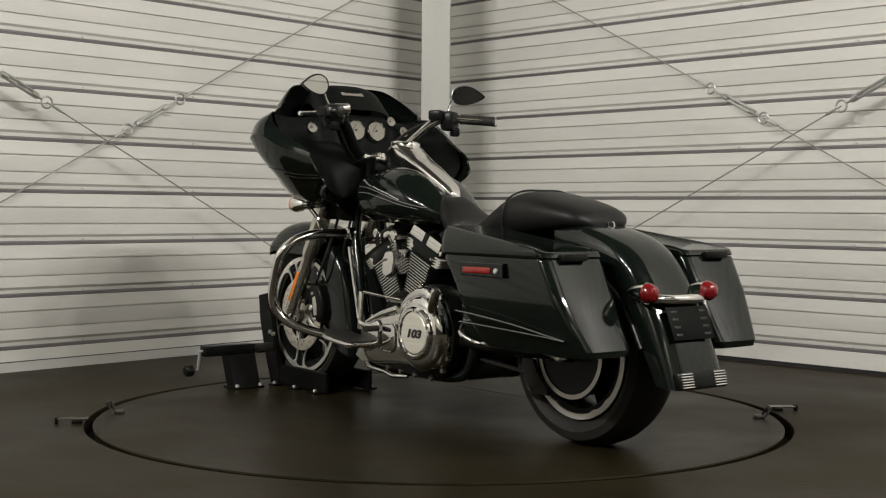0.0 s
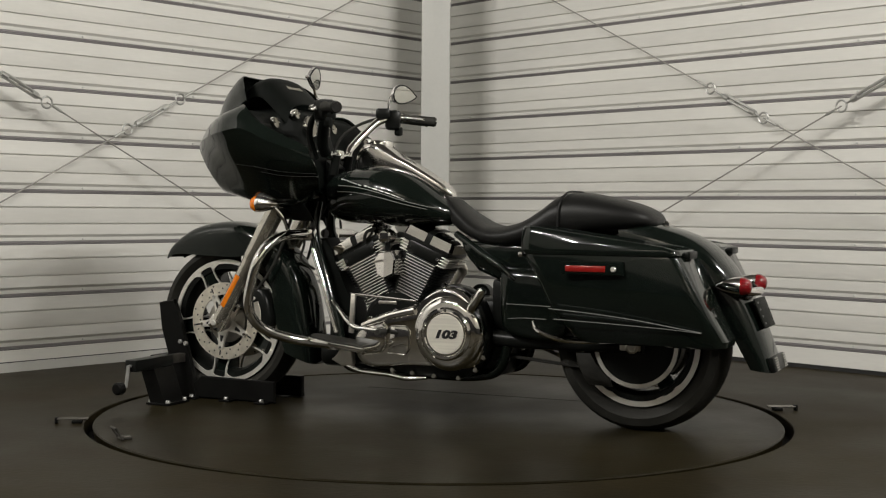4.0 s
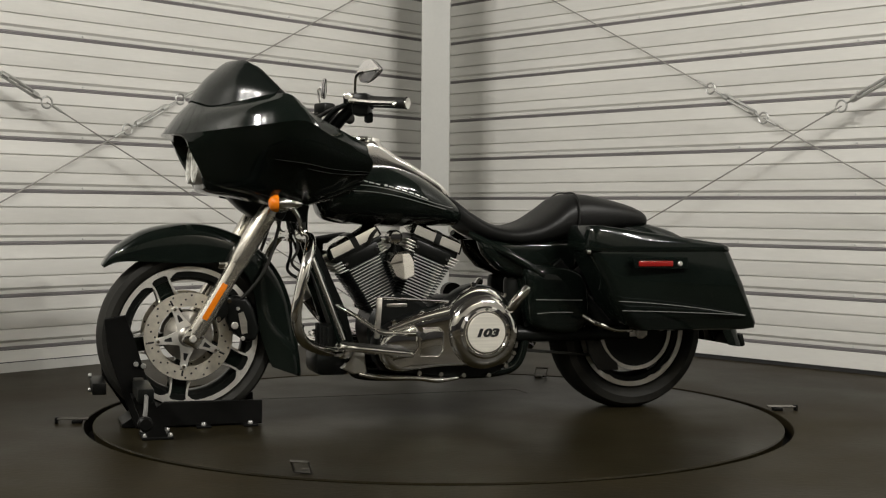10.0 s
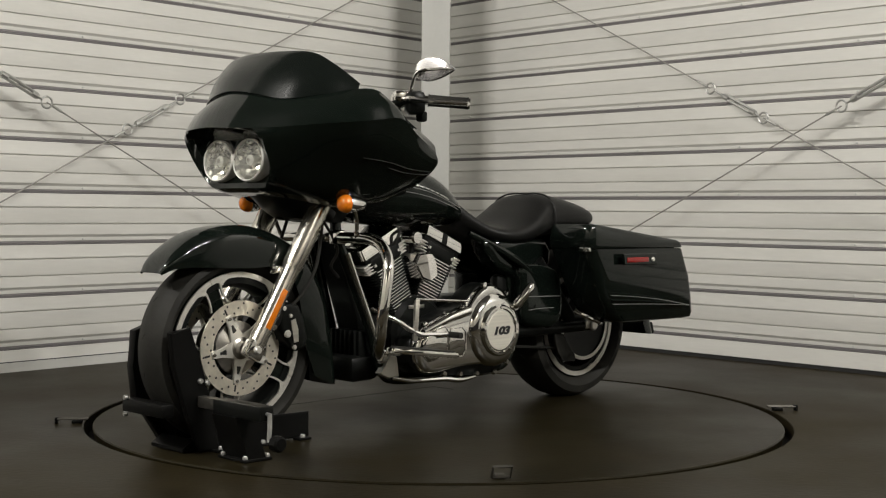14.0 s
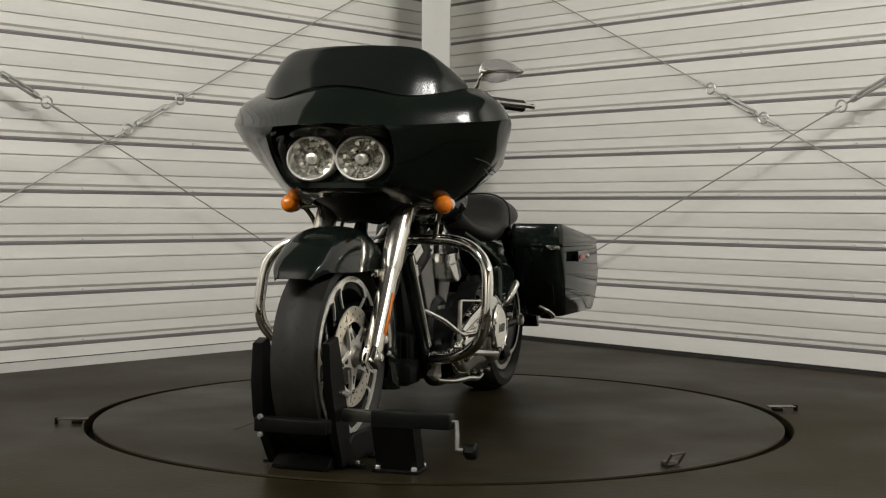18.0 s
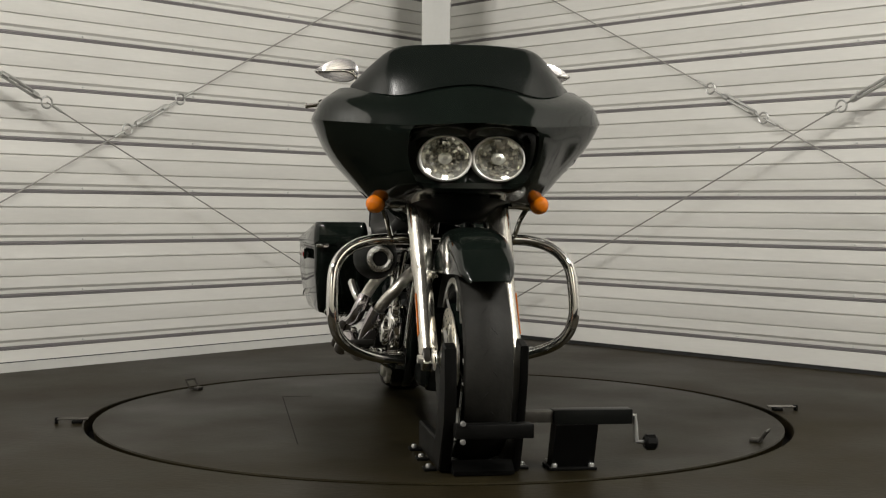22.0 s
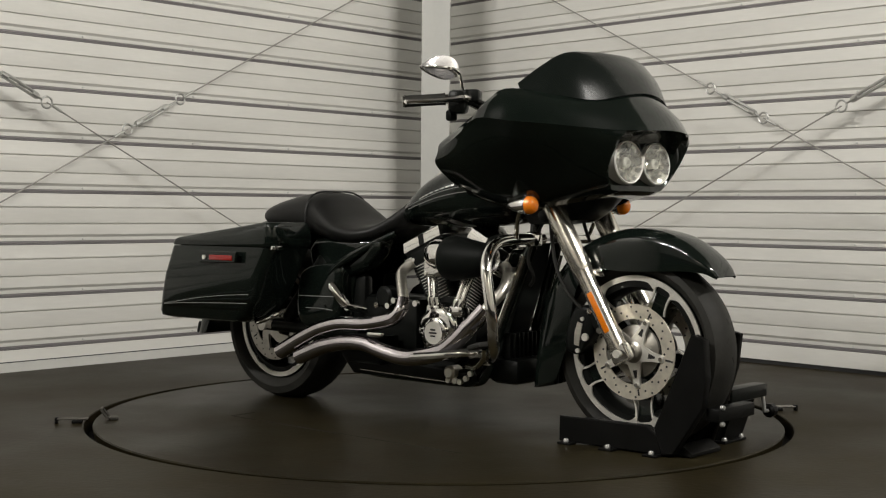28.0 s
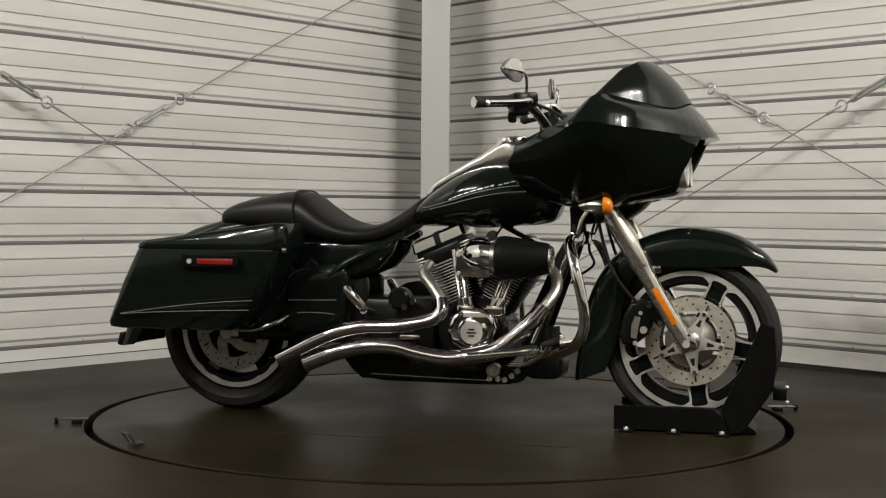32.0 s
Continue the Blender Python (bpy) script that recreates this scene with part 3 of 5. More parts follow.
# fairing: rows from the screen's base down, columns from the nose to the rear edge
FA = [
    [(0.882, 0, 1.130), (0.873, 0.10, 1.118), (0.833, 0.205, 1.098), (0.757, 0.292, 1.108), (0.660, 0.346, 1.128), (0.606, 0.392, 1.120), (0.538, 0.408, 1.058), (0.362, 0.376, 0.972)],
    [(0.944, 0, 1.068), (0.934, 0.10, 1.060), (0.882, 0.220, 1.056), (0.780, 0.340, 1.070), (0.680, 0.414, 1.088), (0.592, 0.440, 1.080), (0.512, 0.426, 1.024), (0.352, 0.380, 0.958)],
    [(0.990, 0, 1.004), (0.980, 0.10, 1.000), (0.918, 0.222, 0.999), (0.800, 0.352, 1.012), (0.684, 0.444, 1.024), (0.578, 0.464, 1.034), (0.488, 0.438, 0.990), (0.348, 0.380, 0.938)],
    [(0.900, 0, 0.984), (0.897, 0.165, 0.980), (0.926, 0.210, 0.966), (0.788, 0.326, 0.962), (0.672, 0.406, 0.956), (0.566, 0.422, 0.946), (0.468, 0.404, 0.922), (0.330, 0.370, 0.900)],
    [(0.842, 0, 0.897), (0.842, 0.168, 0.895), (0.890, 0.200, 0.890), (0.758, 0.278, 0.880), (0.645, 0.336, 0.870), (0.545, 0.346, 0.855), (0.455, 0.335, 0.845), (0.345, 0.322, 0.852)],
    [(0.876, 0, 0.815), (0.866, 0.120, 0.815), (0.844, 0.168, 0.819), (0.738, 0.217, 0.800), (0.632, 0.254, 0.780), (0.540, 0.264, 0.774), (0.455, 0.270, 0.786), (0.368, 0.275, 0.818)],
    [(0.790, 0, 0.793), (0.780, 0.08, 0.788), (0.750, 0.120, 0.783), (0.690, 0.160, 0.770), (0.610, 0.180, 0.760), (0.530, 0.190, 0.758), (0.460, 0.20, 0.776), (0.385, 0.215, 0.800)],
]
fairing = part("fairing", skin(mirrored(FA), 3, 4, breaks=(2,)), M_PAINT, bike, "gloss black shark-nosed fairing", sharp=24)
shell(fairing, 0.008, -1)
for f, lo, hi in ((0.52, 4, 7), (0.70, 5, 7)):
    mid = [tuple(a + (b - a) * f for a, b in zip(FA[3][k], FA[4][k])) for k in range(lo, hi + 1)]
    part("pinstripe", ribbon([(x, y + 0.005, z) for x, y, z in mid], 0.0014, (0, 1, 0), 0.002, 5), M_FAINT, bike)
SC = [[(0.894, 0, 1.122), (0.884, 0.10, 1.112), (0.842, 0.205, 1.092), (0.765, 0.286, 1.104), (0.654, 0.344, 1.128)],
      [(0.848, 0, 1.188), (0.840, 0.10, 1.183), (0.803, 0.212, 1.170), (0.738, 0.286, 1.156), (0.650, 0.341, 1.134)],
      [(0.796, 0, 1.238), (0.788, 0.10, 1.236), (0.752, 0.214, 1.228), (0.700, 0.282, 1.190), (0.644, 0.336, 1.140)],
      [(0.776, 0, 1.252), (0.768, 0.10, 1.251), (0.730, 0.212, 1.243), (0.686, 0.276, 1.200), (0.639, 0.332, 1.144)]]
shell(part("windscreen", skin(mirrored(SC), 4, 4), M_SMOKE, bike, "low dark smoked windscreen", sharp=60), 0.004, 1)

# tank, seat, fenders
def ellipse_ring(x, cy, top, bot, w, n=20, sq=2.4, shift=0.0):
    out = []
    for k in range(n):
        a = 2 * math.pi * k / n
        c, s = math.cos(a), math.sin(a)
        yy = abs(c) ** (2 / sq) * w * (1 if c > 0 else -1)
        zz = abs(s) ** (2 / sq) * (top - bot) / 2 * (1 if s > 0 else -1)
        out.append((x + shift * s, cy + yy, (top + bot) / 2 + zz))
    return out


TK = [(0.455, 0.850, 0.770, 0.06), (0.430, 0.880, 0.718, 0.115), (0.37, 0.900, 0.700, 0.148), (0.30, 0.912, 0.695, 0.164), (0.20, 0.915, 0.688, 0.180), (0.10, 0.885, 0.688, 0.174), (0.02, 0.838, 0.690, 0.150), (-0.05, 0.785, 0.692, 0.110), (-0.10, 0.750, 0.70, 0.06)]
part("fuel_tank", skin([ellipse_ring(x, 0, t, b, w, 20, 2.3) for x, t, b, w in TK], 2, 4, True, True), M_PAINT, bike, "gloss black teardrop fuel tank", sharp=60)
ST = [(-0.02, 0.812, 0.74, 0.055), (-0.06, 0.792, 0.70, 0.085), (-0.11, 0.752, 0.665, 0.110), (-0.18, 0.708, 0.635, 0.140), (-0.24, 0.695, 0.620, 0.165), (-0.30, 0.700, 0.615, 0.175), (-0.365, 0.722, 0.62, 0.178), (-0.43, 0.765, 0.63, 0.175), (-0.485, 0.806, 0.64, 0.165), (-0.55, 0.815, 0.65, 0.160), (-0.64, 0.802, 0.665, 0.155), (-0.74, 0.778, 0.680, 0.140), (-0.80, 0.752, 0.690, 0.115), (-0.826, 0.722, 0.697, 0.07)]
seat = part("seat", skin([ellipse_ring(x, 0, t, b, w, 18, 2.6) for x, t, b, w in ST], 2, 4, True, True), M_VINYL, bike, "black two-up vinyl seat with a raised passenger pad", sharp=60)


def fender(rows, centre):
    """rows: outer x, z, half width, skirt depth towards the wheel's centre."""
    rings = []
    c = Vector((centre[0], 0, centre[2]))
    for x, z, w, d in rows:
        p = Vector((x, 0, z))
        inn = (c - p).normalized()
        r = []
        for f, k in ((-1, 1.0), (-1, 0.55), (-0.93, 0.24), (-0.70, 0.07), (-0.36, 0.012), (0, 0), (0.36, 0.012), (0.70, 0.07), (0.93, 0.24), (1, 0.55), (1, 1.0)):
            dd = d * k if k > 0.3 else min(d, 0.10) * k
            q = p + inn * dd
            r.append((q.x, f * w, q.z))
        rings.append(r)
    return skin(rings, 2, 4)


FF = [(1.190, 0.552, 0.052, 0.006), (1.170, 0.586, 0.068, 0.030), (1.134, 0.622, 0.078, 0.066), (1.056, 0.669, 0.084, 0.112), (0.950, 0.692, 0.086, 0.130), (0.845, 0.690, 0.086, 0.130), (0.741, 0.658, 0.086, 0.105), (0.657, 0.605, 0.086, 0.095), (0.594, 0.530, 0.086, 0.112), (0.552, 0.437, 0.086, 0.128), (0.528, 0.320, 0.086, 0.132), (0.515, 0.230, 0.086, 0.128), (0.508, 0.155, 0.086, 0.118)]
shell(part("front_fender", fender(FF, FW), M_PAINT, bike, "gloss black front fender with a long skirt", sharp=60), 0.005, 1)
RF = [(-0.70, 0.725, 0.115, 0.10), (-0.78, 0.712, 0.118, 0.16), (-0.846, 0.698, 0.12, 0.20), (-0.950, 0.664, 0.12, 0.20), (-1.035, 0.606, 0.12, 0.17), (-1.105, 0.512, 0.12, 0.12), (-1.160, 0.410, 0.12, 0.09), (-1.200, 0.310, 0.12, 0.08), (-1.228, 0.225, 0.118, 0.07)]
shell(part("rear_fender", fender(RF, RW), M_PAINT, bike, "gloss black rear fender", sharp=60), 0.005, 1)

# saddlebags
def bag_ring(z, xf, xr, yi, yf, yr, r=0.045, n=5):
    """A rounded four-cornered ring at height z: front and rear x, inner y, outer y at front and rear."""
    pts = []
    for cx, cy, a0, rad in ((xr, yi, 180, 0.03), (xf, yi, 270, 0.03), (xf, yf, 0, r), (xr, yr, 90, r * 0.8)):
        sx = -1 if cx == xf else 1
        sy = 1 if cy == yi else -1
        ox, oy = cx + sx * rad, cy + sy * rad
        for k in range(n):
            a = radians(a0 + 90 * k / (n - 1))
            pts.append((ox + rad * math.cos(a), oy + rad * math.sin(a), z))
    return pts


def flip(bm, sgn):
    if sgn < 0:
        for v in bm.verts:
            v.co.y = -v.co.y
    return bm


BAG = [(0.320, -0.665, -1.098, 0.215, 0.345, 0.365), (0.326, -0.648, -1.128, 0.20, 0.362, 0.382), (0.345, -0.618, -1.130, 0.19, 0.368, 0.389), (0.42, -0.552, -1.088, 0.185, 0.379, 0.411), (0.500, -0.517, -1.049, 0.18, 0.3885, 0.4255), (0.507, -0.513, -1.045, 0.18, 0.3875, 0.4245), (0.600, -0.458, -0.998, 0.18, 0.392, 0.428), (0.607, -0.456, -0.994, 0.182, 0.390, 0.426)]
LID = [(0.609, -0.450, -0.993, 0.180, 0.393, 0.429), (0.613, -0.447, -0.995, 0.178, 0.395, 0.431), (0.626, -0.444, -0.988, 0.178, 0.395, 0.430)]


def lid_mesh():
    bm = loft([bag_ring(*r) for r in LID], caps=False)
    base = bag_ring(*LID[-1])
    prev = bm.verts[:][-len(base):]
    for f in (0.4, 0.75, 0.9, 0.97, 1.0):
        ring = []
        for p in base:
            x, y = p[0], p[1]
            u = (x + 0.44) / -0.552
            top = 0.700 - 0.006 * u - 0.066 * max(0, u - 0.35) ** 1.5 * 1.9
            inset = 0.015 * (1 - math.sqrt(max(0, 1 - f * f)))
            cx, cy = -0.72, 0.305
            k = 1 - inset / 0.11
            ring.append(bm.verts.new((cx + (x - cx) * (1 - inset / 0.3), cy + (y - cy) * k, 0.626 + (top - 0.626) * f)))
        for k in range(len(ring)):
            bm.faces.new((prev[k], prev[(k + 1) % len(ring)], ring[(k + 1) % len(ring)], ring[k]))
        prev = ring
    bm.faces.new(prev)
    return bm


for sgn in (1, -1):
    bag = empty("saddlebag")
    bag.parent = bike
    tagged(bag, "gloss black hard saddlebag")
    part("shell", flip(loft([bag_ring(*r) for r in BAG]), sgn), M_PAINT, bag, sharp=26)
    part("lid", flip(lid_mesh(), sgn), M_PAINT, bag, sharp=50)
    part("reflector", block(-0.690, sgn * 0.4245, 0.566, 0.134, 0.012, 0.020, 0.003), M_REDREF, bag, "red side reflector")
    part("latch_frame", slab([(-0.600, 0.590), (-0.610, 0.548), (-0.815, 0.545), (-0.815, 0.590)], sgn * 0.415, sgn * 0.4275, 0.003, 1), M_PAINT, bag, "black latch recess")
    bolt(bag, (-0.784, sgn * 0.430, 0.566), "y", 0.009, 0.004, M_ALLOY, "lock")
    part("pinstripe", ribbon([(-0.560, sgn * 0.405, 0.433), (-0.694, sgn * 0.4115, 0.424), (-0.854, sgn * 0.4115, 0.407), (-0.98, sgn * 0.4090, 0.388), (-1.060, sgn * 0.4055, 0.3760)], 0.0019, (0, sgn, 0), 0.0030), M_STRIPE, bag)
    part("pinstripe", ribbon([(-0.575, sgn * 0.4000, 0.399), (-0.726, sgn * 0.4080, 0.394), (-0.854, sgn * 0.4085, 0.388), (-0.965, sgn * 0.4070, 0.382), (-1.060, sgn * 0.4050, 0.3745)], 0.0018, (0, sgn, 0), 0.0030), M_STRIPE, bag)
    part("lid_latch", block(-1.003, sgn * 0.315, 0.613, 0.022, 0.10, 0.024, 0.005), M_SATIN, bag)
    part("hinge", block(-0.452, sgn * 0.36, 0.606, 0.014, 0.05, 0.016, 0.003), M_CHROME, bag)
    part("support_rail", tube([(-0.47, sgn * 0.30, 0.375), (-0.50, sgn * 0.335, 0.352), (-0.57, sgn * 0.335, 0.328), (-0.63, sgn * 0.30, 0.320), (-0.68, sgn * 0.26, 0.318)], 0.008, 10), M_CHROME, bag, "chrome support rail")

# engine guard
CR = [(0.52, 0.04, 0.655), (0.52, 0.18, 0.655), (0.522, 0.265, 0.650), (0.535, 0.335, 0.625), (0.556, 0.382, 0.570), (0.580, 0.394, 0.480), (0.592, 0.392, 0.405), (0.580, 0.372, 0.345), (0.545, 0.325, 0.302), (0.470, 0.240, 0.267), (0.385, 0.150, 0.250)]
for sgn in (1, -1):
    part("engine_guard", tube([(x, y * sgn, z) for x, y, z in CR], 0.0185, 16, 8), M_CHROME, bike, "chrome engine guard bar")

# fork, headlamps and lights
RAKE = Vector((0.640 - 0.893, 0, 0.739 - 0.310)).normalized()
for sgn in (1, -1):
    fork = empty("fork_leg")
    fork.parent = bike
    foot = Vector((0.893, sgn * 0.128, 0.312))
    part("slider", tube([foot - RAKE * 0.012, foot + RAKE * 0.02, foot + RAKE * 0.09, foot + RAKE * 0.26, foot + RAKE * 0.285], [0.026, 0.030, 0.0285, 0.0285, 0.031], 22, smooth=False), M_FORK, fork, "polished alloy fork slider")
    part("fork_cover", tube([foot + RAKE * 0.282, foot + RAKE * 0.30, foot + RAKE * 0.40, foot + RAKE * 0.58], [0.030, 0.0345, 0.035, 0.035], 22, smooth=False), M_FORK, fork, "polished upper fork cover")
    part("axle_clamp", block(foot.x + 0.004, foot.y, foot.z - 0.006, 0.062, 0.046, 0.058, 0.010, m=Matrix.Rotation(radians(-30), 4, "Y")), M_CHROME, fork)
    bolt(fork, (foot.x + 0.006, sgn * 0.155, foot.z - 0.005), "y", 0.013, 0.008, M_ALLOY, "axle_nut")
    side = RAKE.cross(Vector((0, 1, 0)))
    m = Matrix((RAKE.cross(Vector((0, 1, 0))), Vector((0, 1, 0)), RAKE)).transposed().to_4x4()
    c = (Vector((0.873, 0, 0.375)) + Vector((0.785, 0, 0.490))) / 2
    part("reflector", block(c.x - 0.003, sgn * 0.1560, c.z, 0.020, 0.0026, 0.140, 0.001, m=m), M_AMBER, fork, "amber side reflector")
    part("fender_bracket", block(0.78, sgn * 0.098, 0.555, 0.055, 0.022, 0.026, 0.005), M_CHROME, fork)
    # caliper behind the leg
    cal = part("caliper", slab([(0.788, 0.433), (0.748, 0.450), (0.707, 0.440), (0.685, 0.401), (0.667, 0.328), (0.679, 0.296), (0.707, 0.287), (0.735, 0.304), (0.763, 0.328), (0.779, 0.360)], sgn * 0.046, sgn * 0.118, 0.014, 3), M_SATIN, fork, "black four-piston brake caliper")
    part("caliper_badge", slab([(0.742, 0.389), (0.723, 0.395), (0.711, 0.361), (0.709, 0.320), (0.729, 0.316), (0.735, 0.352)], sgn * 0.117, sgn * 0.1205, 0.001, 1), M_STEEL, cal, "pale metal badge plate")
    for x, z, r in ((0.753, 0.347, 0.013), (0.725, 0.302, 0.008), (0.742, 0.405, 0.007)):
        bolt(cal, (x, sgn * 0.118, z), "y", r, 0.005, M_ALLOY)
    part("caliper_lug", slab([(0.832, 0.378), (0.806, 0.356), (0.780, 0.380), (0.752, 0.440), (0.782, 0.448)], sgn * 0.095, sgn * 0.117, 0.006, 2), M_SATIN, fork)
    for x, z in ((0.772, 0.431), (0.809, 0.372)):
        bolt(fork, (x, sgn * 0.118, z), "y", 0.010, 0.008)
    part("brake_hose", tube([(0.775, sgn * 0.10, 0.40), (0.70, sgn * 0.12, 0.47), (0.64, sgn * 0.12, 0.56), (0.60, sgn * 0.10, 0.68), (0.58, sgn * 0.08, 0.78)], 0.006, 8), M_RUBBER, fork)

part("front_axle", rod((0.893, -0.16, 0.308), (0.893, 0.16, 0.308), 0.011, 12), M_CHROME, bike)
part("lower_fork_clamp", block(0.618, 0, 0.742, 0.075, 0.31, 0.042, 0.012, m=Matrix.Rotation(radians(-30), 4, "Y")), M_SATIN, bike)
part("steering_neck", rod((0.56, 0, 0.72), (0.45, 0, 0.92), 0.04, 16), M_SATIN, bike)

# headlamp housing with two round lamps
hous = part("headlamp_housing", slab([(0.0, 0.083), (0.07, 0.088), (0.13, 0.078), (0.166, 0.045), (0.172, 0.0), (0.158, -0.045), (0.12, -0.075), (0.06, -0.085), (0.0, -0.083), (-0.06, -0.085), (-0.12, -0.075), (-0.158, -0.045), (-0.172, 0.0), (-0.166, 0.045), (-0.13, 0.078), (-0.07, 0.088)], 0.0, 0.024, 0.008, 2), M_SATIN, bike, "black twin headlamp housing")
hous.matrix_local = Matrix.Translation((0.788, 0, 0.903)) @ Matrix.Rotation(radians(-4), 4, "Y") @ Matrix.Rotation(radians(-90), 4, "Z")
rng = random.Random(5)


def bowl_mesh():
    """A bowl of small flat mirrors, each tilted a little on its own."""
    bm = bmesh.new()
    radii = [(0.012, -0.019), (0.024, -0.018), (0.036, -0.015), (0.048, -0.010), (0.060, -0.004), (0.0735, 0.004)]
    n = 22
    for (r0, x0), (r1, x1) in zip(radii, radii[1:]):
        for k in range(n):
            a0, a1 = 2 * math.pi * (k + 0.02) / n, 2 * math.pi * (k + 0.98) / n
            q = [(x0, r0, a0), (x1, r1, a0), (x1, r1, a1), (x0, r0, a1)]
            j0, j1 = rng.uniform(-0.0065, 0.0065), rng.uniform(-0.0065, 0.0065)
            vs = [bm.verts.new((x + d, r * math.cos(a), r * math.sin(a))) for (x, r, a), d in zip(q, (j0, j1, -j0, -j1))]
            bm.faces.new(vs[::-1])
    lathe([(-0.050, 0.0), (-0.049, 0.030), (-0.030, 0.056), (-0.004, 0.0745), (-0.008, 0.0760), (-0.036, 0.056), (-0.056, 0.030), (-0.057, 0.0)], 40, bm, axis="x")
    return bm


for sgn in (1, -1):
    hl = empty("headlamp")
    hl.parent = bike
    hl.matrix_local = Matrix.Translation((0.879, sgn * 0.081, 0.904)) @ Matrix.Rotation(radians(-4), 4, "Y") @ Matrix.Diagonal((1, 1, 0.86, 1))
    part("reflector", bowl_mesh(), M_BOWL, hl, "faceted mirror bowl", sharp=1)
    part("bulb_cap", lathe([(-0.030, 0.017), (-0.008, 0.019), (-0.003, 0.021), (0.001, 0.019), (0.003, 0.012), (0.004, 0.0)], 20, axis="x"), M_ALLOY, hl, "bright bulb cap")
    part("bulb_tip", lathe([(0.001, 0.008), (0.0055, 0.008), (0.0055, 0.0)], 14, axis="x"), M_GREYALLOY, hl)
    part("bezel", lathe([(-0.012, 0.0725), (0.002, 0.0720), (0.009, 0.0745), (0.010, 0.0770), (0.006, 0.0805), (-0.070, 0.0810), (-0.070, 0.0790), (-0.012, 0.0785)], 48, axis="x", closed=True), M_BEZEL, hl, "bright chrome bezel")
    lens = part("lens", lathe([(0.007, 0.0735), (0.011, 0.058), (0.014, 0.030), (0.0155, 0.0)], 40, axis="x"), M_COVER, hl, "clear headlamp lens")
    lens.visible_shadow = False
    part("brow", tube([(-0.004 + 0.006 * math.sin(a), 0.0905 * math.cos(a), 0.0935 * math.sin(a)) for a in (radians(25 + 13 * k) for k in range(11))], [0.003, 0.006, 0.0065, 0.0065, 0.0065, 0.0065, 0.0065, 0.006, 0.003], 10), M_PAINT, hl)

# brow seam, turn signals
for sgn in (1, -1):
    sig = empty("turn_signal")
    sig.parent = bike
    sig.location = (0.622, sgn * 0.264, 0.768)
    part("housing", lathe([(-0.075, 0.004), (-0.070, 0.010), (-0.050, 0.020), (-0.020, 0.028), (0.006, 0.031), (0.010, 0.030)], 24, axis="x"), M_CHROME, sig, "chrome bullet housing")
    part("lens", lathe([(0.008, 0.030), (0.022, 0.029), (0.034, 0.022), (0.040, 0.011), (0.041, 0.0)], 24, axis="x"), M_AMBER, sig, "domed amber lens")
    part("stem", tube([(-0.03, -sgn * 0.02, -0.01), (-0.035, -sgn * 0.06, -0.005), (-0.02, -sgn * 0.10, -0.005)], 0.010, 10), M_CHROME, sig)
    part("bracket", tube([(-0.045, -sgn * 0.03, -0.015), (-0.07, -sgn * 0.045, -0.05), (-0.085, -sgn * 0.06, -0.10), (-0.10, -sgn * 0.075, -0.112)], [0.009, 0.008, 0.008, 0.011], 10), M_CHROME, sig)

# inner fairing with dials
IN = [
    [(0.72, 0, 1.140), (0.715, 0.12, 1.130), (0.70, 0.22, 1.116), (0.655, 0.32, 1.118), (0.622, 0.372, 1.116)],
    [(0.610, 0, 1.128), (0.610, 0.12, 1.125), (0.62, 0.20, 1.11), (0.590, 0.32, 1.09), (0.545, 0.400, 1.066)],
    [(0.560, 0, 1.115), (0.560, 0.12, 1.110), (0.600, 0.20, 1.08), (0.57, 0.31, 1.05), (0.500, 0.412, 1.022)],
    [(0.535, 0, 1.000), (0.535, 0.12, 1.000), (0.570, 0.20, 0.99), (0.52, 0.30, 0.985), (0.430, 0.390, 0.975)],
    [(0.480, 0, 0.930), (0.480, 0.12, 0.925), (0.500, 0.20, 0.91), (0.45, 0.29, 0.91), (0.380, 0.352, 0.915)],
    [(0.470, 0, 0.800), (0.470, 0.12, 0.800), (0.460, 0.18, 0.79), (0.42, 0.23, 0.79), (0.385, 0.270, 0.805)],
]
shell(part("inner_fairing", skin(mirrored(IN), 3, 3), M_PLASTIC, bike, "black plastic inner fairing with dials", sharp=60), 0.006, -1)
TILT = Matrix.Rotation(radians(12), 4, "Y")


def dial(y, z, x, r, face, label):
    d = empty("dial")
    d.parent = bike
    d.matrix_local = Matrix.Translation((x, y, z)) @ TILT
    part("face", lathe([(-0.004, 0.0), (-0.004, r * 0.92), (0.004, r * 0.92)], 28, axis="x"), face, d, label)
    part("bezel", lathe([(0.010, r * 0.90), (-0.008, r * 0.90), (-0.010, r * 0.97), (-0.004, r * 1.04), (0.010, r * 1.06)], 28, axis="x", closed=True), M_CHROME, d)
    part("needle", block(-0.006, r * 0.2, r * 0.25, 0.001, 0.0018, r * 0.9, 0, m=Matrix.Rotation(0.6, 4, "X")), M_INK_SHADE, d)
    part("hub", lathe([(-0.009, 0.0), (-0.008, r * 0.09), (-0.003, r * 0.10)], 14, axis="x"), M_INK_SHADE, d)


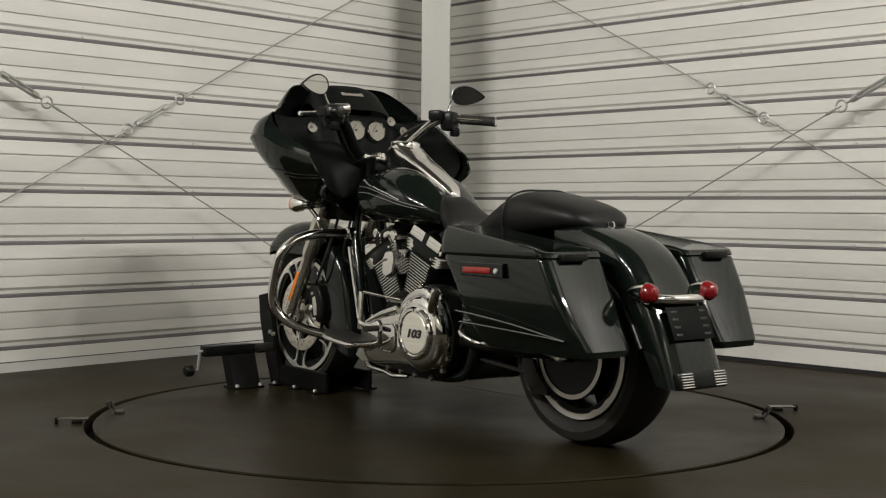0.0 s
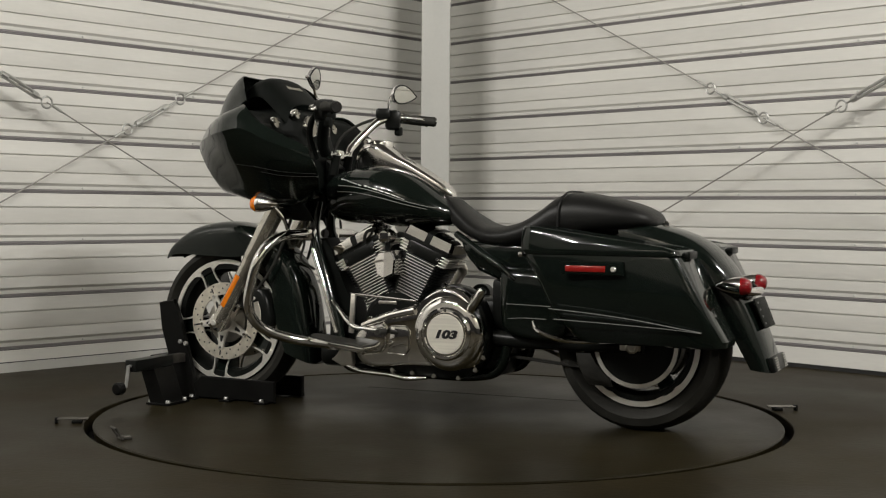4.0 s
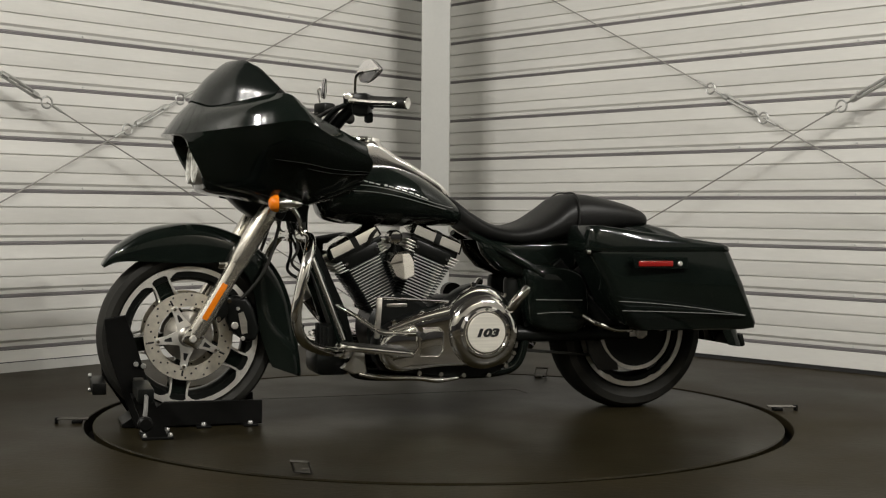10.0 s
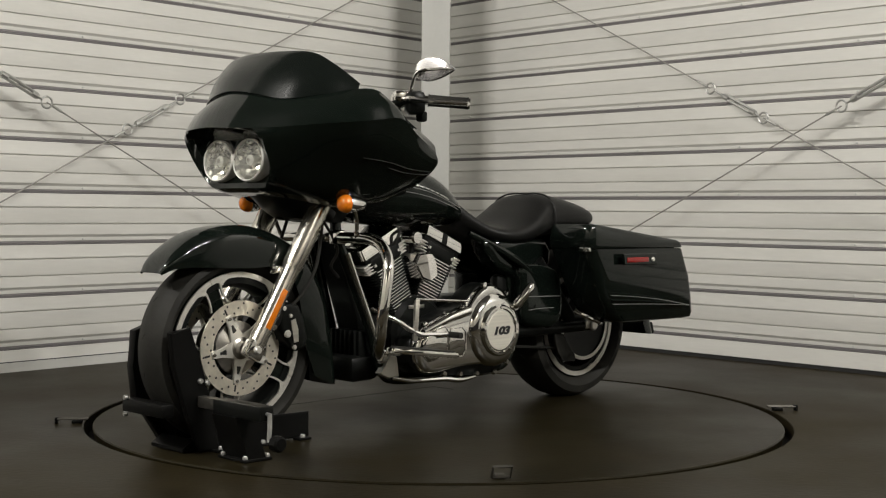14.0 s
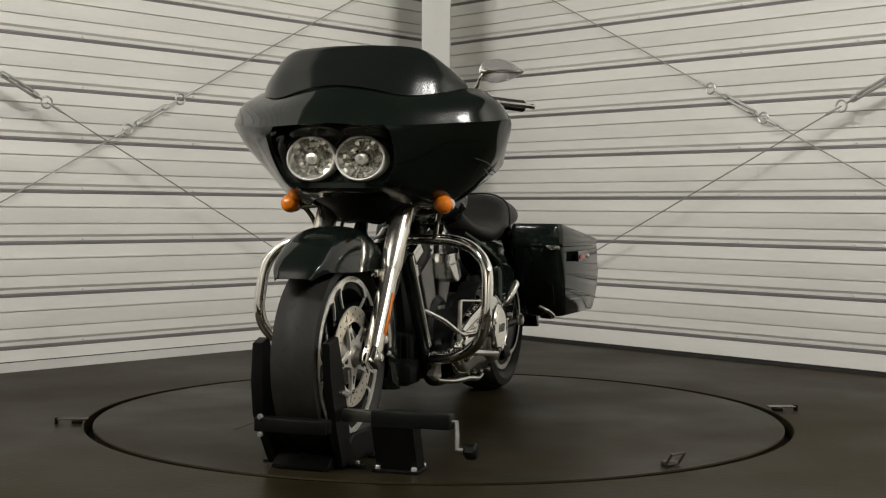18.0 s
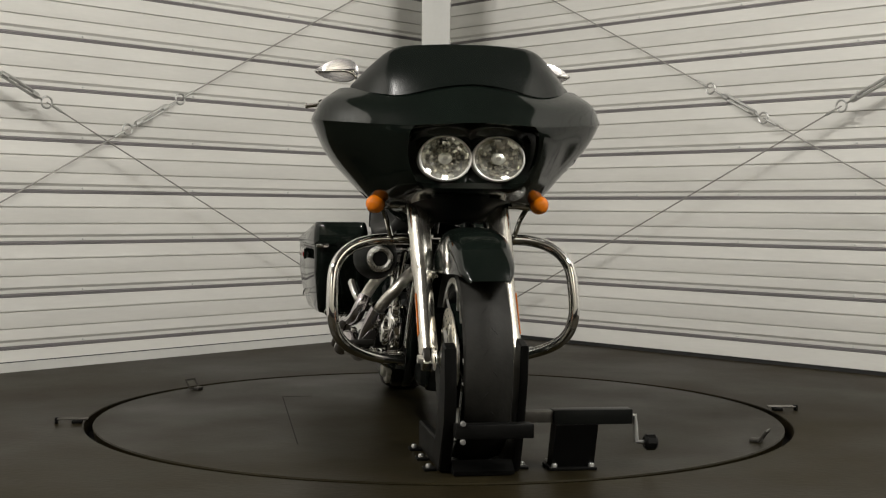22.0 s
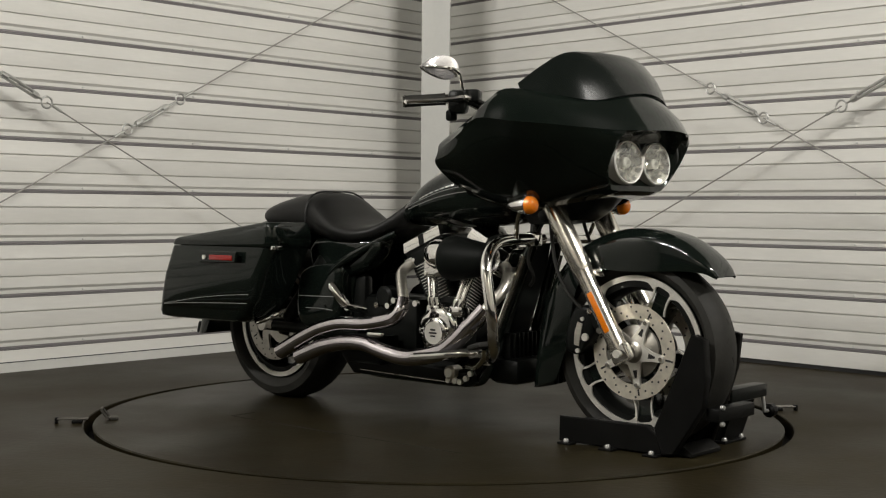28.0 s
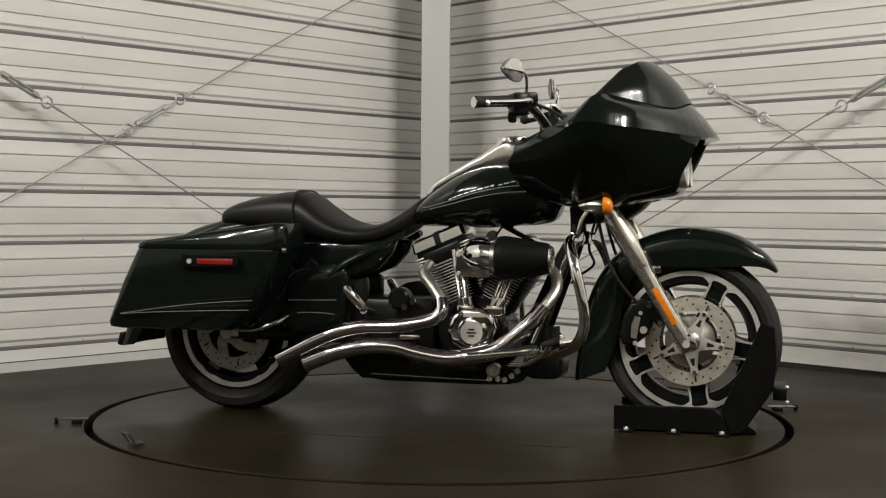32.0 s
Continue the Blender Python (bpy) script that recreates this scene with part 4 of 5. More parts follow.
for sgn in (1, -1):
    dial(sgn * 0.049, 1.064, 0.537, 0.042, M_DIAL, "pale dial face")
    dial(sgn * 0.130, 1.106, 0.553, 0.020, M_DIAL, "small pale dial face")
    dial(sgn * 0.222, 1.070, 0.590, 0.022, M_DIAL, "small pale dial face")
part("display", block(0.572, 0.0, 1.117, 0.004, 0.075, 0.010, 0.002), M_DIAL, bike, "narrow pale display strip")
for k in range(4):
    part("switch", block(0.505, -0.06 + 0.04 * k, 0.968, 0.014, 0.022, 0.012, 0.003), M_CHROME if k in (0, 3) else M_SATIN, bike)
part("ignition_switch", lathe([(0.0, 0.024), (0.016, 0.022), (0.02, 0.012), (0.02, 0)], 20, centre=(0.44, 0.0, 0.955), axis="z"), M_CHROME, bike)

# raised dash hood behind the windscreen, with its small display
HOOD = [[(x, y, z + dz) for y, dz in ((0.0, 0.0), (0.08, -0.004), (0.14, -0.026), (0.175, -0.080))] for x, z in ((0.800, 1.150), (0.762, 1.222), (0.715, 1.252), (0.672, 1.248), (0.622, 1.204), (0.565, 1.150))]
hood = shell(part("dash_hood", skin(mirrored(HOOD), 3, 3), M_PLASTIC, bike, "black moulded dash hood", sharp=60), 0.004, -1)
disp = part("dash_display", block(0, 0, 0, 0.030, 0.105, 0.005, 0.002), M_DIAL, bike, "dim tan display window")
disp.matrix_local = Matrix.Translation((0.640, 0, 1.2180)) @ Matrix.Rotation(radians(-37), 4, "Y")

# handlebar, grips, mirrors
for sgn in (1, -1):
    part("handlebar_half", tube([(0.435, 0.0, 0.950), (0.440, sgn * 0.07, 0.952), (0.447, sgn * 0.110, 0.985), (0.415, sgn * 0.165, 1.045), (0.376, sgn * 0.222, 1.100), (0.335, sgn * 0.29, 1.116), (0.226, sgn * 0.406, 1.105)], 0.0160, 14, 8), M_CHROME, bike, "chrome handlebar")
    part("riser", rod((0.435, sgn * 0.05, 0.88), (0.421, sgn * 0.05, 0.955), 0.018, 14), M_SATIN, bike)
    g0, g1 = Vector((0.322, sgn * 0.315, 1.1145)), Vector((0.226, sgn * 0.408, 1.105))
    grip = part("grip", tube([g0, g0 + (g1 - g0) * 0.05, g0 + (g1 - g0) * 0.5, g0 + (g1 - g0) * 0.95, g1], [0.0215, 0.0195, 0.0190, 0.0195, 0.0210], 16, smooth=False), M_RUBBER, bike, "black rubber grip")
    part("end_cap", rod(g1, g1 + (g1 - g0).normalized() * 0.006, 0.0185, 16), M_CHROME, grip)
    hx, hy = 0.345, 0.275
    sw = part("switch_housing", block(hx, sgn * hy, 1.106, 0.062, 0.070, 0.078, 0.016, m=Matrix.Rotation(radians(-sgn * 28), 4, "Z")), M_SATIN, bike, "black switch housing")
    part("switch_button", block(hx - 0.034, sgn * hy, 1.098, 0.010, 0.022, 0.012, 0.003), M_PLASTIC, sw)
    part("switch_button", block(hx - 0.020, sgn * (hy + 0.012), 1.062, 0.026, 0.036, 0.036, 0.008), M_PLASTIC, sw)
    part("brake_reservoir" if sgn < 0 else "clutch_clamp", block(hx + 0.022, sgn * (hy - 0.045), 1.128, 0.056, 0.068, 0.042, 0.010, m=Matrix.Rotation(radians(-sgn * 28), 4, "Z")), M_SATIN if sgn < 0 else M_CHROME, bike)
    part("lever", tube([(0.375, sgn * 0.245, 1.118), (0.385, sgn * 0.300, 1.115), (0.345, sgn * 0.37, 1.106), (0.290, sgn * 0.452, 1.099), (0.283, sgn * 0.462, 1.098)], [0.012, 0.0105, 0.0085, 0.008, 0.010], 10), M_BRIGHT, bike, "polished hand lever")
    part("cable", tube([(0.375, sgn * 0.24, 1.115), (0.45, sgn * 0.19, 1.085), (0.50, sgn * 0.13, 1.03), (0.51, sgn * 0.08, 0.95)], 0.006, 8), M_RUBBER, bike)
    mir = empty("mirror")
    mir.parent = bike
    part("stem", tube([(0.366, sgn * 0.272, 1.125), (0.374, sgn * 0.292, 1.160), (0.375, sgn * 0.310, 1.198), (0.366, sgn * 0.335, 1.210), (0.350, sgn * 0.352, 1.211)], 0.0052, 10), M_CHROME, mir)
    prof = [(-0.072, 0.0), (-0.060, 0.028), (-0.030, 0.041), (0.005, 0.040), (0.040, 0.026), (0.068, 0.008), (0.078, 0.0), (0.066, -0.010), (0.035, -0.024), (0.0, -0.034), (-0.035, -0.036), (-0.062, -0.024)]
    pts = resample([(u, 0, v) for u, v in prof], 3, True)
    rings = [[(p.x * k, t, p.z * k) for p in pts] for t, k in ((-0.006, 0.95), (-0.003, 1.0), (0.004, 1.0), (0.006, 0.96))]
    rings += [[(p.x * 0.93, 0.0105, p.z * 0.16) for p in pts]]
    cap = part("housing", loft(rings), M_CAP, mir, "chrome teardrop mirror back", sharp=12)
    bar = part("ridge_bar", block(0.0, 0.0115, 0, 0.125, 0.005, 0.010, 0.002), M_CHROME, mir)
    edge = part("edge", tube([(p.x * 0.93, -0.006, p.z * 0.93) for p in pts] + [(pts[0].x * 0.93, -0.006, pts[0].z * 0.93)], 0.0030, 8, smooth=False, caps=False), M_SATIN, mir, "dark mirror edge")
    glass = part("glass", loft([[(p.x * k, t, p.z * k) for p in pts] for t, k in ((-0.0075, 0.88), (-0.0055, 0.90))]), M_MIRROR, mir, "mirror glass")
    turn = Matrix.Translation((0.342, sgn * 0.364, 1.211)) @ Matrix.Rotation(radians(-90 + sgn * 15), 4, "Z") @ Matrix.Rotation(radians(4), 4, "X")
    if sgn > 0:
        turn = turn @ Matrix.Rotation(math.pi, 4, "Y") @ Matrix.Diagonal((1, 1, -1, 1))
    cap.matrix_local = turn
    glass.matrix_local = turn
    bar.matrix_local = turn
    edge.matrix_local = turn

part("cable_bundle", tube([(0.447, 0.085, 0.960), (0.440, 0.120, 0.992), (0.410, 0.170, 1.046), (0.372, 0.222, 1.097)], [0.022, 0.023, 0.022, 0.020], 12), M_PLASTIC, bike, "black taped cable bundle on the bar")
part("clutch_cable", tube([(0.385, 0.245, 1.112), (0.43, 0.21, 1.085), (0.47, 0.16, 1.02), (0.47, 0.11, 0.94)], 0.009, 10), M_PLASTIC, bike)

# tank console and badge bars
CO = [(0.352, 0.928, 0.870, 0.030), (0.328, 0.978, 0.880, 0.052), (0.292, 1.003, 0.88, 0.063), (0.250, 1.006, 0.88, 0.064), (0.205, 0.980, 0.88, 0.058), (0.160, 0.948, 0.88, 0.054), (0.117, 0.926, 0.87, 0.051), (0.033, 0.877, 0.830, 0.044), (-0.020, 0.842, 0.80, 0.036), (-0.048, 0.812, 0.79, 0.020)]
con = part("tank_console", skin([ellipse_ring(x, 0, t, b, w, 20, 3.8) for x, t, b, w in CO], 2, 4, True, True), M_BRIGHT, bike, "chrome tank console", sharp=60)
lid = part("filler_door", lathe([(-0.030, 0.057), (0.0, 0.056), (0.006, 0.053), (0.009, 0.047), (0.009, 0.043), (0.005, 0.040), (0.004, 0.0)], 40, axis="z"), M_CHROME, con, "round chrome filler door")
lid.matrix_local = Matrix.Translation((0.268, 0, 1.004)) @ Matrix.Rotation(radians(-5), 4, "Y")
# black disc stands in for the dark reflection in the filler door
dk = part("dark_dial", lathe([(0.0042, 0.036), (0.0055, 0.034), (0.0055, 0.0)], 32, axis="z"), M_INK_SHADE, lid)


def tank_side(x, z):
    """Half width of the tank at a station and height."""
    for (x0, t0, b0, w0), (x1, t1, b1, w1) in zip(TK, TK[1:]):
        if x0 >= x >= x1:
            f = (x0 - x) / (x0 - x1)
            t, b, w = t0 + (t1 - t0) * f, b0 + (b1 - b0) * f, w0 + (w1 - w0) * f
            s = min(1, abs(z - (t + b) / 2) / ((t - b) / 2))
            return w * (1 - s ** 2.3) ** (1 / 2.3)
    return 0.1


def on_tank(pts, sgn):
    return [(x, sgn * tank_side(x, z), z) for x, z in pts]


for sgn in (1, -1):
    for row, wd in (([(0.355, 0.862), (0.325, 0.856), (0.290, 0.846), (0.250, 0.836)], 0.014), ([(0.238, 0.836), (0.20, 0.826), (0.15, 0.812), (0.105, 0.797), (0.075, 0.785)], 0.014)):
        line = spline([(x, 0, z) for x, z in row], 8)
        for k in range(0, len(line) - 3, 4):
            tall = 0.0062 if k == 0 else 0.0034
            part("badge_bar", ribbon(on_tank([(p[0], p[2]) for p in line[k:k + 4]], sgn), tall, (0, sgn, 0.25), 0.0035), M_BADGE, bike)
    part("pinstripe", ribbon(on_tank([(0.36, 0.838), (0.28, 0.832), (0.18, 0.812), (0.08, 0.782), (0.0, 0.762), (-0.03, 0.758)], sgn), 0.0022, (0, sgn, 0.1), 0.004), M_STRIPE, bike)
    part("pinstripe", ribbon(on_tank([(0.36, 0.815), (0.28, 0.812), (0.18, 0.795), (0.08, 0.770), (0.0, 0.752)], sgn), 0.0018, (0, sgn, 0.1), 0.004), M_STRIPE, bike)

# chin cowl under the nose, round the fork
CH = [[(0.78, 0, 0.800), (0.76, 0.08, 0.797), (0.70, 0.145, 0.785), (0.60, 0.175, 0.772), (0.50, 0.165, 0.770)],
      [(0.735, 0, 0.755), (0.72, 0.07, 0.752), (0.665, 0.105, 0.745), (0.58, 0.120, 0.735), (0.50, 0.115, 0.735)],
      [(0.690, 0, 0.722), (0.675, 0.06, 0.720), (0.63, 0.085, 0.715), (0.56, 0.09, 0.705), (0.50, 0.085, 0.705)]]
shell(part("chin_cowl", skin(mirrored(CH), 3, 3), M_SATIN, bike, "black chin cowl under the fairing", sharp=60), 0.004, -1)

# ---- engine ----
M_FIN = [M_SATIN, M_FINEDGE]


def fin_mesh(lx, ly):
    """A cooling fin: black, with the flat flanks polished."""
    bm = bmesh.new()
    out = []
    r = 0.030
    for cx, cy, a0 in ((1, 1, 0), (-1, 1, 90), (-1, -1, 180), (1, -1, 270)):
        for k in range(4):
            a = radians(a0 + 30 * k)
            out.append((cx * (lx / 2 - r) + r * math.cos(a), cy * (ly / 2 - r) + r * math.sin(a)))
    lo = [bm.verts.new((x, y, -0.0015)) for x, y in out]
    hi = [bm.verts.new((x, y, 0.0015)) for x, y in out]
    bm.faces.new(lo[::-1])
    bm.faces.new(hi)
    n = len(out)
    for k in range(n):
        f = bm.faces.new((lo[k], lo[(k + 1) % n], hi[(k + 1) % n], hi[k]))
        if abs(out[k][1] - out[(k + 1) % n][1]) < 1e-6:
            f.material_index = 1
    return to_mesh("fin", bm, M_FIN)


FIN = fin_mesh(0.188, 0.185)


def cylinder(name, base, top, tilt, label):
    """A finned cylinder with its head and rocker cover; tilt in degrees ahead of upright."""
    c = empty(name)
    c.parent = bike
    tagged(c, label)
    c.matrix_local = Matrix.Translation((base[0], 0, base[1])) @ Matrix.Rotation(radians(tilt), 4, "Y")
    ln = math.hypot(top[0] - base[0], top[1] - base[1]) - 0.025
    part("barrel", lathe([(-0.05, 0.0), (-0.05, 0.058), (ln - 0.06, 0.060), (ln - 0.06, 0.0)], 28, axis="z"), M_SATIN, c)
    k = 0
    z = 0.004
    while z < ln - 0.076:
        f = part("fin", FIN, None, c)
        f.location = (0, 0, z)
        s = 0.70 + 0.40 * z / ln
        f.scale = (s, 0.94 + 0.06 * z / ln, 1)
        z += 0.0108
    for s in (1, -1):
        for q in range(4):
            e = ln - 0.076 + 0.011 * q
            part("head_fin", block(s * (0.080 + 0.003 * q), 0, e, 0.036, 0.176, 0.0034, 0.0012), M_FINEDGE, c)
    part("head", block(0, 0, ln - 0.055, 0.148, 0.178, 0.050, 0.008), M_SATIN, c, "black cylinder head")
    for s in (1, -1):
        for q in (-0.06, 0.06):
            bolt(c, (q, s * 0.088, ln - 0.056), "y", 0.007, 0.006)
    part("rocker_base", block(0, 0, ln - 0.030, 0.188, 0.172, 0.020, 0.004), M_SATIN, c, "black rocker housing")
    cov = part("rocker_cover", skin([[(sx * lx, sy * ly, z) for sx, sy in ((1, -0.85), (1, 0.85), (0.9, 1), (-0.9, 1), (-1, 0.85), (-1, -0.85), (-0.9, -1), (0.9, -1))] for z, lx, ly in ((-0.002, 0.100, 0.090), (0.0, 0.103, 0.093), (0.004, 0.103, 0.093), (0.036, 0.100, 0.0865), (0.044, 0.090, 0.070), (0.049, 0.078, 0.048))], 1, 1, True, True), M_CHROME, c, "chrome rocker cover", sharp=28)
    cov.location = (0, 0, ln - 0.019)
    part("cover_band", skin([[(sx * 0.011, sy * ly, z) for sx, sy in ((1, -1), (1, 1), (-1, 1), (-1, -1))] for z, ly in ((ln - 0.019, 0.0955), (ln - 0.015, 0.0955), (ln + 0.0175, 0.0890), (ln + 0.0260, 0.0725), (ln + 0.0318, 0.049))], 1, 1, True, True), M_SATIN, c)
    for s in (1, -1):
        bolt(c, (0.075, s * 0.06, ln + 0.022), "z", 0.008, 0.005)
        bolt(c, (-0.075, s * 0.06, ln + 0.022), "z", 0.008, 0.005)
    return c


cylinder("front_cylinder", (0.213, 0.410), (0.335, 0.655), 26.5, "black finned front cylinder with polished fin edges")
cylinder("rear_cylinder", (0.112, 0.415), (0.005, 0.668), -22.9, "black finned rear cylinder with polished fin edges")
part("crankcase", lathe([(-0.105, 0.0), (-0.105, 0.110), (-0.09, 0.128), (0.09, 0.128), (0.105, 0.110), (0.105, 0.0)], 40, centre=(0.150, 0, 0.318)), M_SATIN, bike, "black engine crankcase")
part("gearbox", block(-0.135, 0, 0.325, 0.30, 0.22, 0.22, 0.03), M_SATIN, bike, "black gearbox housing")
part("oil_pan", block(-0.03, 0, 0.190, 0.46, 0.22, 0.075, 0.02), M_SATIN, bike)
# made-up dark filler, hides the wall between frame tubes and front cylinder
part("oil_cooler_cover", slab([(0.490, 0.640), (0.470, 0.560), (0.392, 0.330), (0.352, 0.235), (0.310, 0.262), (0.345, 0.385), (0.402, 0.510), (0.440, 0.600), (0.462, 0.640)], -0.055, 0.055, 0.012, 3), M_PLASTIC, bike, "black filler added between the frame tubes and the engine")
part("intake_manifold", rod((0.16, -0.10, 0.590), (0.16, 0.05, 0.590), 0.034, 18), M_SATIN, bike)

# left side: primary cover, clutch cover, horn
PR = [(0.020, 0.402), (-0.005, 0.428), (-0.035, 0.456), (-0.075, 0.478), (-0.112, 0.486), (-0.155, 0.478), (-0.195, 0.456), (-0.228, 0.418), (-0.250, 0.370), (-0.262, 0.315), (-0.256, 0.262), (-0.236, 0.212), (-0.200, 0.172), (-0.150, 0.152), (-0.060, 0.153), (0.020, 0.158), (0.080, 0.172), (0.180, 0.172), (0.232, 0.182), (0.262, 0.212), (0.274, 0.252), (0.264, 0.298), (0.230, 0.332), (0.190, 0.356), (0.100, 0.386)]
part("inner_primary", slab(PR, 0.095, 0.175, 0.006, 2), M_SATIN, bike, "black inner primary case")
PC = [(x * 0.965 - 0.003, max(0.318 + (z - 0.318) * 0.965, 0.193 - 0.10 * max(0.0, x - 0.05))) for x, z in PR]
rim = resample([(x, 0, z) for x, z in PC], 2, True)
prim = part("primary_cover", loft([[(0.0 + (p.x - 0.0) * k, y, 0.312 + (p.z - 0.312) * k) for p in rim] for y, k in ((0.168, 1.0), (0.190, 1.0), (0.200, 0.985), (0.208, 0.955), (0.211, 0.915), (0.2113, 0.880), (0.2113, 0.45))]), M_CHROME, bike, "chrome primary cover", sharp=35)
dome = part("clutch_dome", lathe([(0.195, 0.135), (0.212, 0.132), (0.226, 0.120), (0.232, 0.104), (0.232, 0.0)], 56, centre=(-0.121, 0, 0.316)), M_CHROME, prim, "chrome clutch dome")
derby = part("clutch_cover", lathe([(0.230, 0.094), (0.240, 0.094), (0.246, 0.088), (0.247, 0.080), (0.243, 0.076), (0.243, 0.070)], 56, centre=(-0.121, 0, 0.316)), M_CHROME, prim, "chrome round clutch cover")
part("cover_face", lathe([(0.243, 0.071), (0.2448, 0.069), (0.2448, 0.0)], 48, centre=(-0.121, 0, 0.316)), M_BRUSHED, derby, "brushed steel disc")
for k in range(5):
    a = radians(90 + 72 * k)
    bolt(derby, (-0.121 + 0.083 * math.cos(a), 0.247, 0.316 + 0.083 * math.sin(a)), "y", 0.006, 0.003)
txt = bpy.data.curves.new("number", "FONT")
txt.body, txt.size, txt.extrude, txt.shear, txt.offset, txt.align_x, txt.align_y = "103", 0.040, 0.0008, 0.25, 0.0024, "CENTER", "CENTER"
txt_ob = bpy.data.objects.new("number", txt)
num = new("number", bpy.data.meshes.new_from_object(txt_ob))
bpy.data.objects.remove(txt_ob)
num.data.materials.clear()
num.data.materials.append(M_INK_SHADE)
num.parent = derby
num.matrix_local = Matrix.Translation((-0.121, 0.2452, 0.314)) @ Matrix.Rotation(math.pi, 4, "Z") @ Matrix.Rotation(radians(90), 4, "X") @ Matrix.Diagonal((1.42, 0.95, 1, 1))
tagged(num, "black raised number 103")
part("alternator_cover", slab([(0.246, 0.292), (0.222, 0.322), (0.135, 0.345), (0.122, 0.330), (0.122, 0.262), (0.140, 0.236), (0.215, 0.222), (0.240, 0.248)], 0.205, 0.222, 0.012, 3), M_CHROME, prim, "rounded chrome cover end", sharp=50)
part("inspection_plate", slab([(0.104, 0.333), (0.049, 0.335), (0.031, 0.318), (0.031, 0.254), (0.048, 0.232), (0.117, 0.235)], 0.205, 0.2155, 0.004, 2), M_CHROME, prim, "chrome inspection plate")
part("plate_edge", tube([(x, 0.2155, z) for x, z in ((0.104, 0.333), (0.049, 0.335), (0.031, 0.318), (0.031, 0.254), (0.048, 0.232), (0.117, 0.235))], 0.0022, 8, 2, smooth=False), M_CHROME, prim)
part("cover_flute", tube([(0.225, 0.200, 0.328), (0.12, 0.206, 0.366), (0.01, 0.208, 0.392)], [0.012, 0.016, 0.018], 12), M_CHROME, prim)
for x, z in ((0.205, 0.352), (0.100, 0.382), (0.022, 0.402), (0.110, 0.172), (0.030, 0.166), (-0.055, 0.160), (-0.150, 0.158), (-0.215, 0.190), (-0.245, 0.235), (0.262, 0.262), (-0.090, 0.482), (-0.205, 0.446), (0.225, 0.200)):
    bolt(bike, (x, 0.186, z), "y", 0.0105, 0.008)
hb = bmesh.new()
HRN = [(0.214, 0.566), (0.194, 0.597), (0.165, 0.601), (0.134, 0.602), (0.118, 0.570), (0.119, 0.514), (0.158, 0.496), (0.193, 0.510)]
hr = [[hb.verts.new((x if k == 1 else 0.166 + (x - 0.166) * k, y + (0.16 * (0.60 - z) - 0.22 * max(0.0, x - 0.165) if y > 0.14 else 0), z if k == 1 else 0.55 + (z - 0.55) * k)) for x, z in HRN] for y, k in ((0.07, 1), (0.130, 1), (0.145, 0.94), (0.152, 0.86))]
for a, b in zip(hr, hr[1:]):
    for k in range(8):
        hb.faces.new((a[k], a[(k + 1) % 8], b[(k + 1) % 8], b[k]))
t3 = hr[-1]
hb.faces.new((t3[2], t3[3], t3[4], t3[5], t3[6]))
hb.faces.new((t3[6], t3[7], t3[0], t3[1], t3[2]))
horn = part("horn_cover", hb, M_BRIGHT, bike, "chrome horn cover", sharp=6)
part("horn_band", ribbon([(0.211, 0.147, 0.557), (0.19, 0.153, 0.562), (0.167, 0.1595, 0.567)], 0.006, (0, 1, 0), 0.003), M_GREYALLOY, horn)
part("coil_cap", lathe([(0.07, 0.026), (0.118, 0.026), (0.124, 0.020), (0.126, 0.0)], 20, centre=(0.182, 0, 0.652)), M_CHROME, bike)
part("coil_strut", rod((0.182, 0.09, 0.64), (0.182, 0.09, 0.585), 0.010, 8), M_SATIN, bike)
part("spark_plug_wire", tube([(0.24, 0.08, 0.68), (0.26, 0.11, 0.665), (0.275, 0.10, 0.63)], 0.006, 8), M_RUBBER, bike)
part("case_label", block(0.172, 0.1075, 0.408, 0.075, 0.004, 0.013, 0.005), M_GREYALLOY, bike, "pale oval serial plate")
part("shift_rod", rod((0.271, 0.205, 0.443), (0.010, 0.205, 0.425), 0.0055, 10), M_CHROME, bike, "chrome shift rod")
part("shift_arm", block(0.266, 0.205, 0.372, 0.020, 0.012, 0.145, 0.004, m=Matrix.Rotation(radians(-4), 4, "Y")), M_STEEL, bike)
part("shift_shaft", tube([(0.395, 0.12, 0.412), (0.335, 0.17, 0.375), (0.262, 0.205, 0.325), (0.20, 0.215, 0.318), (0.125, 0.225, 0.315)], [0.007, 0.008, 0.011, 0.009, 0.009], 12), M_CHROME, bike, "chrome toe lever")
part("lever_peg", rod((0.125, 0.225, 0.315), (0.125, 0.285, 0.315), 0.011, 12), M_RUBBER, bike)


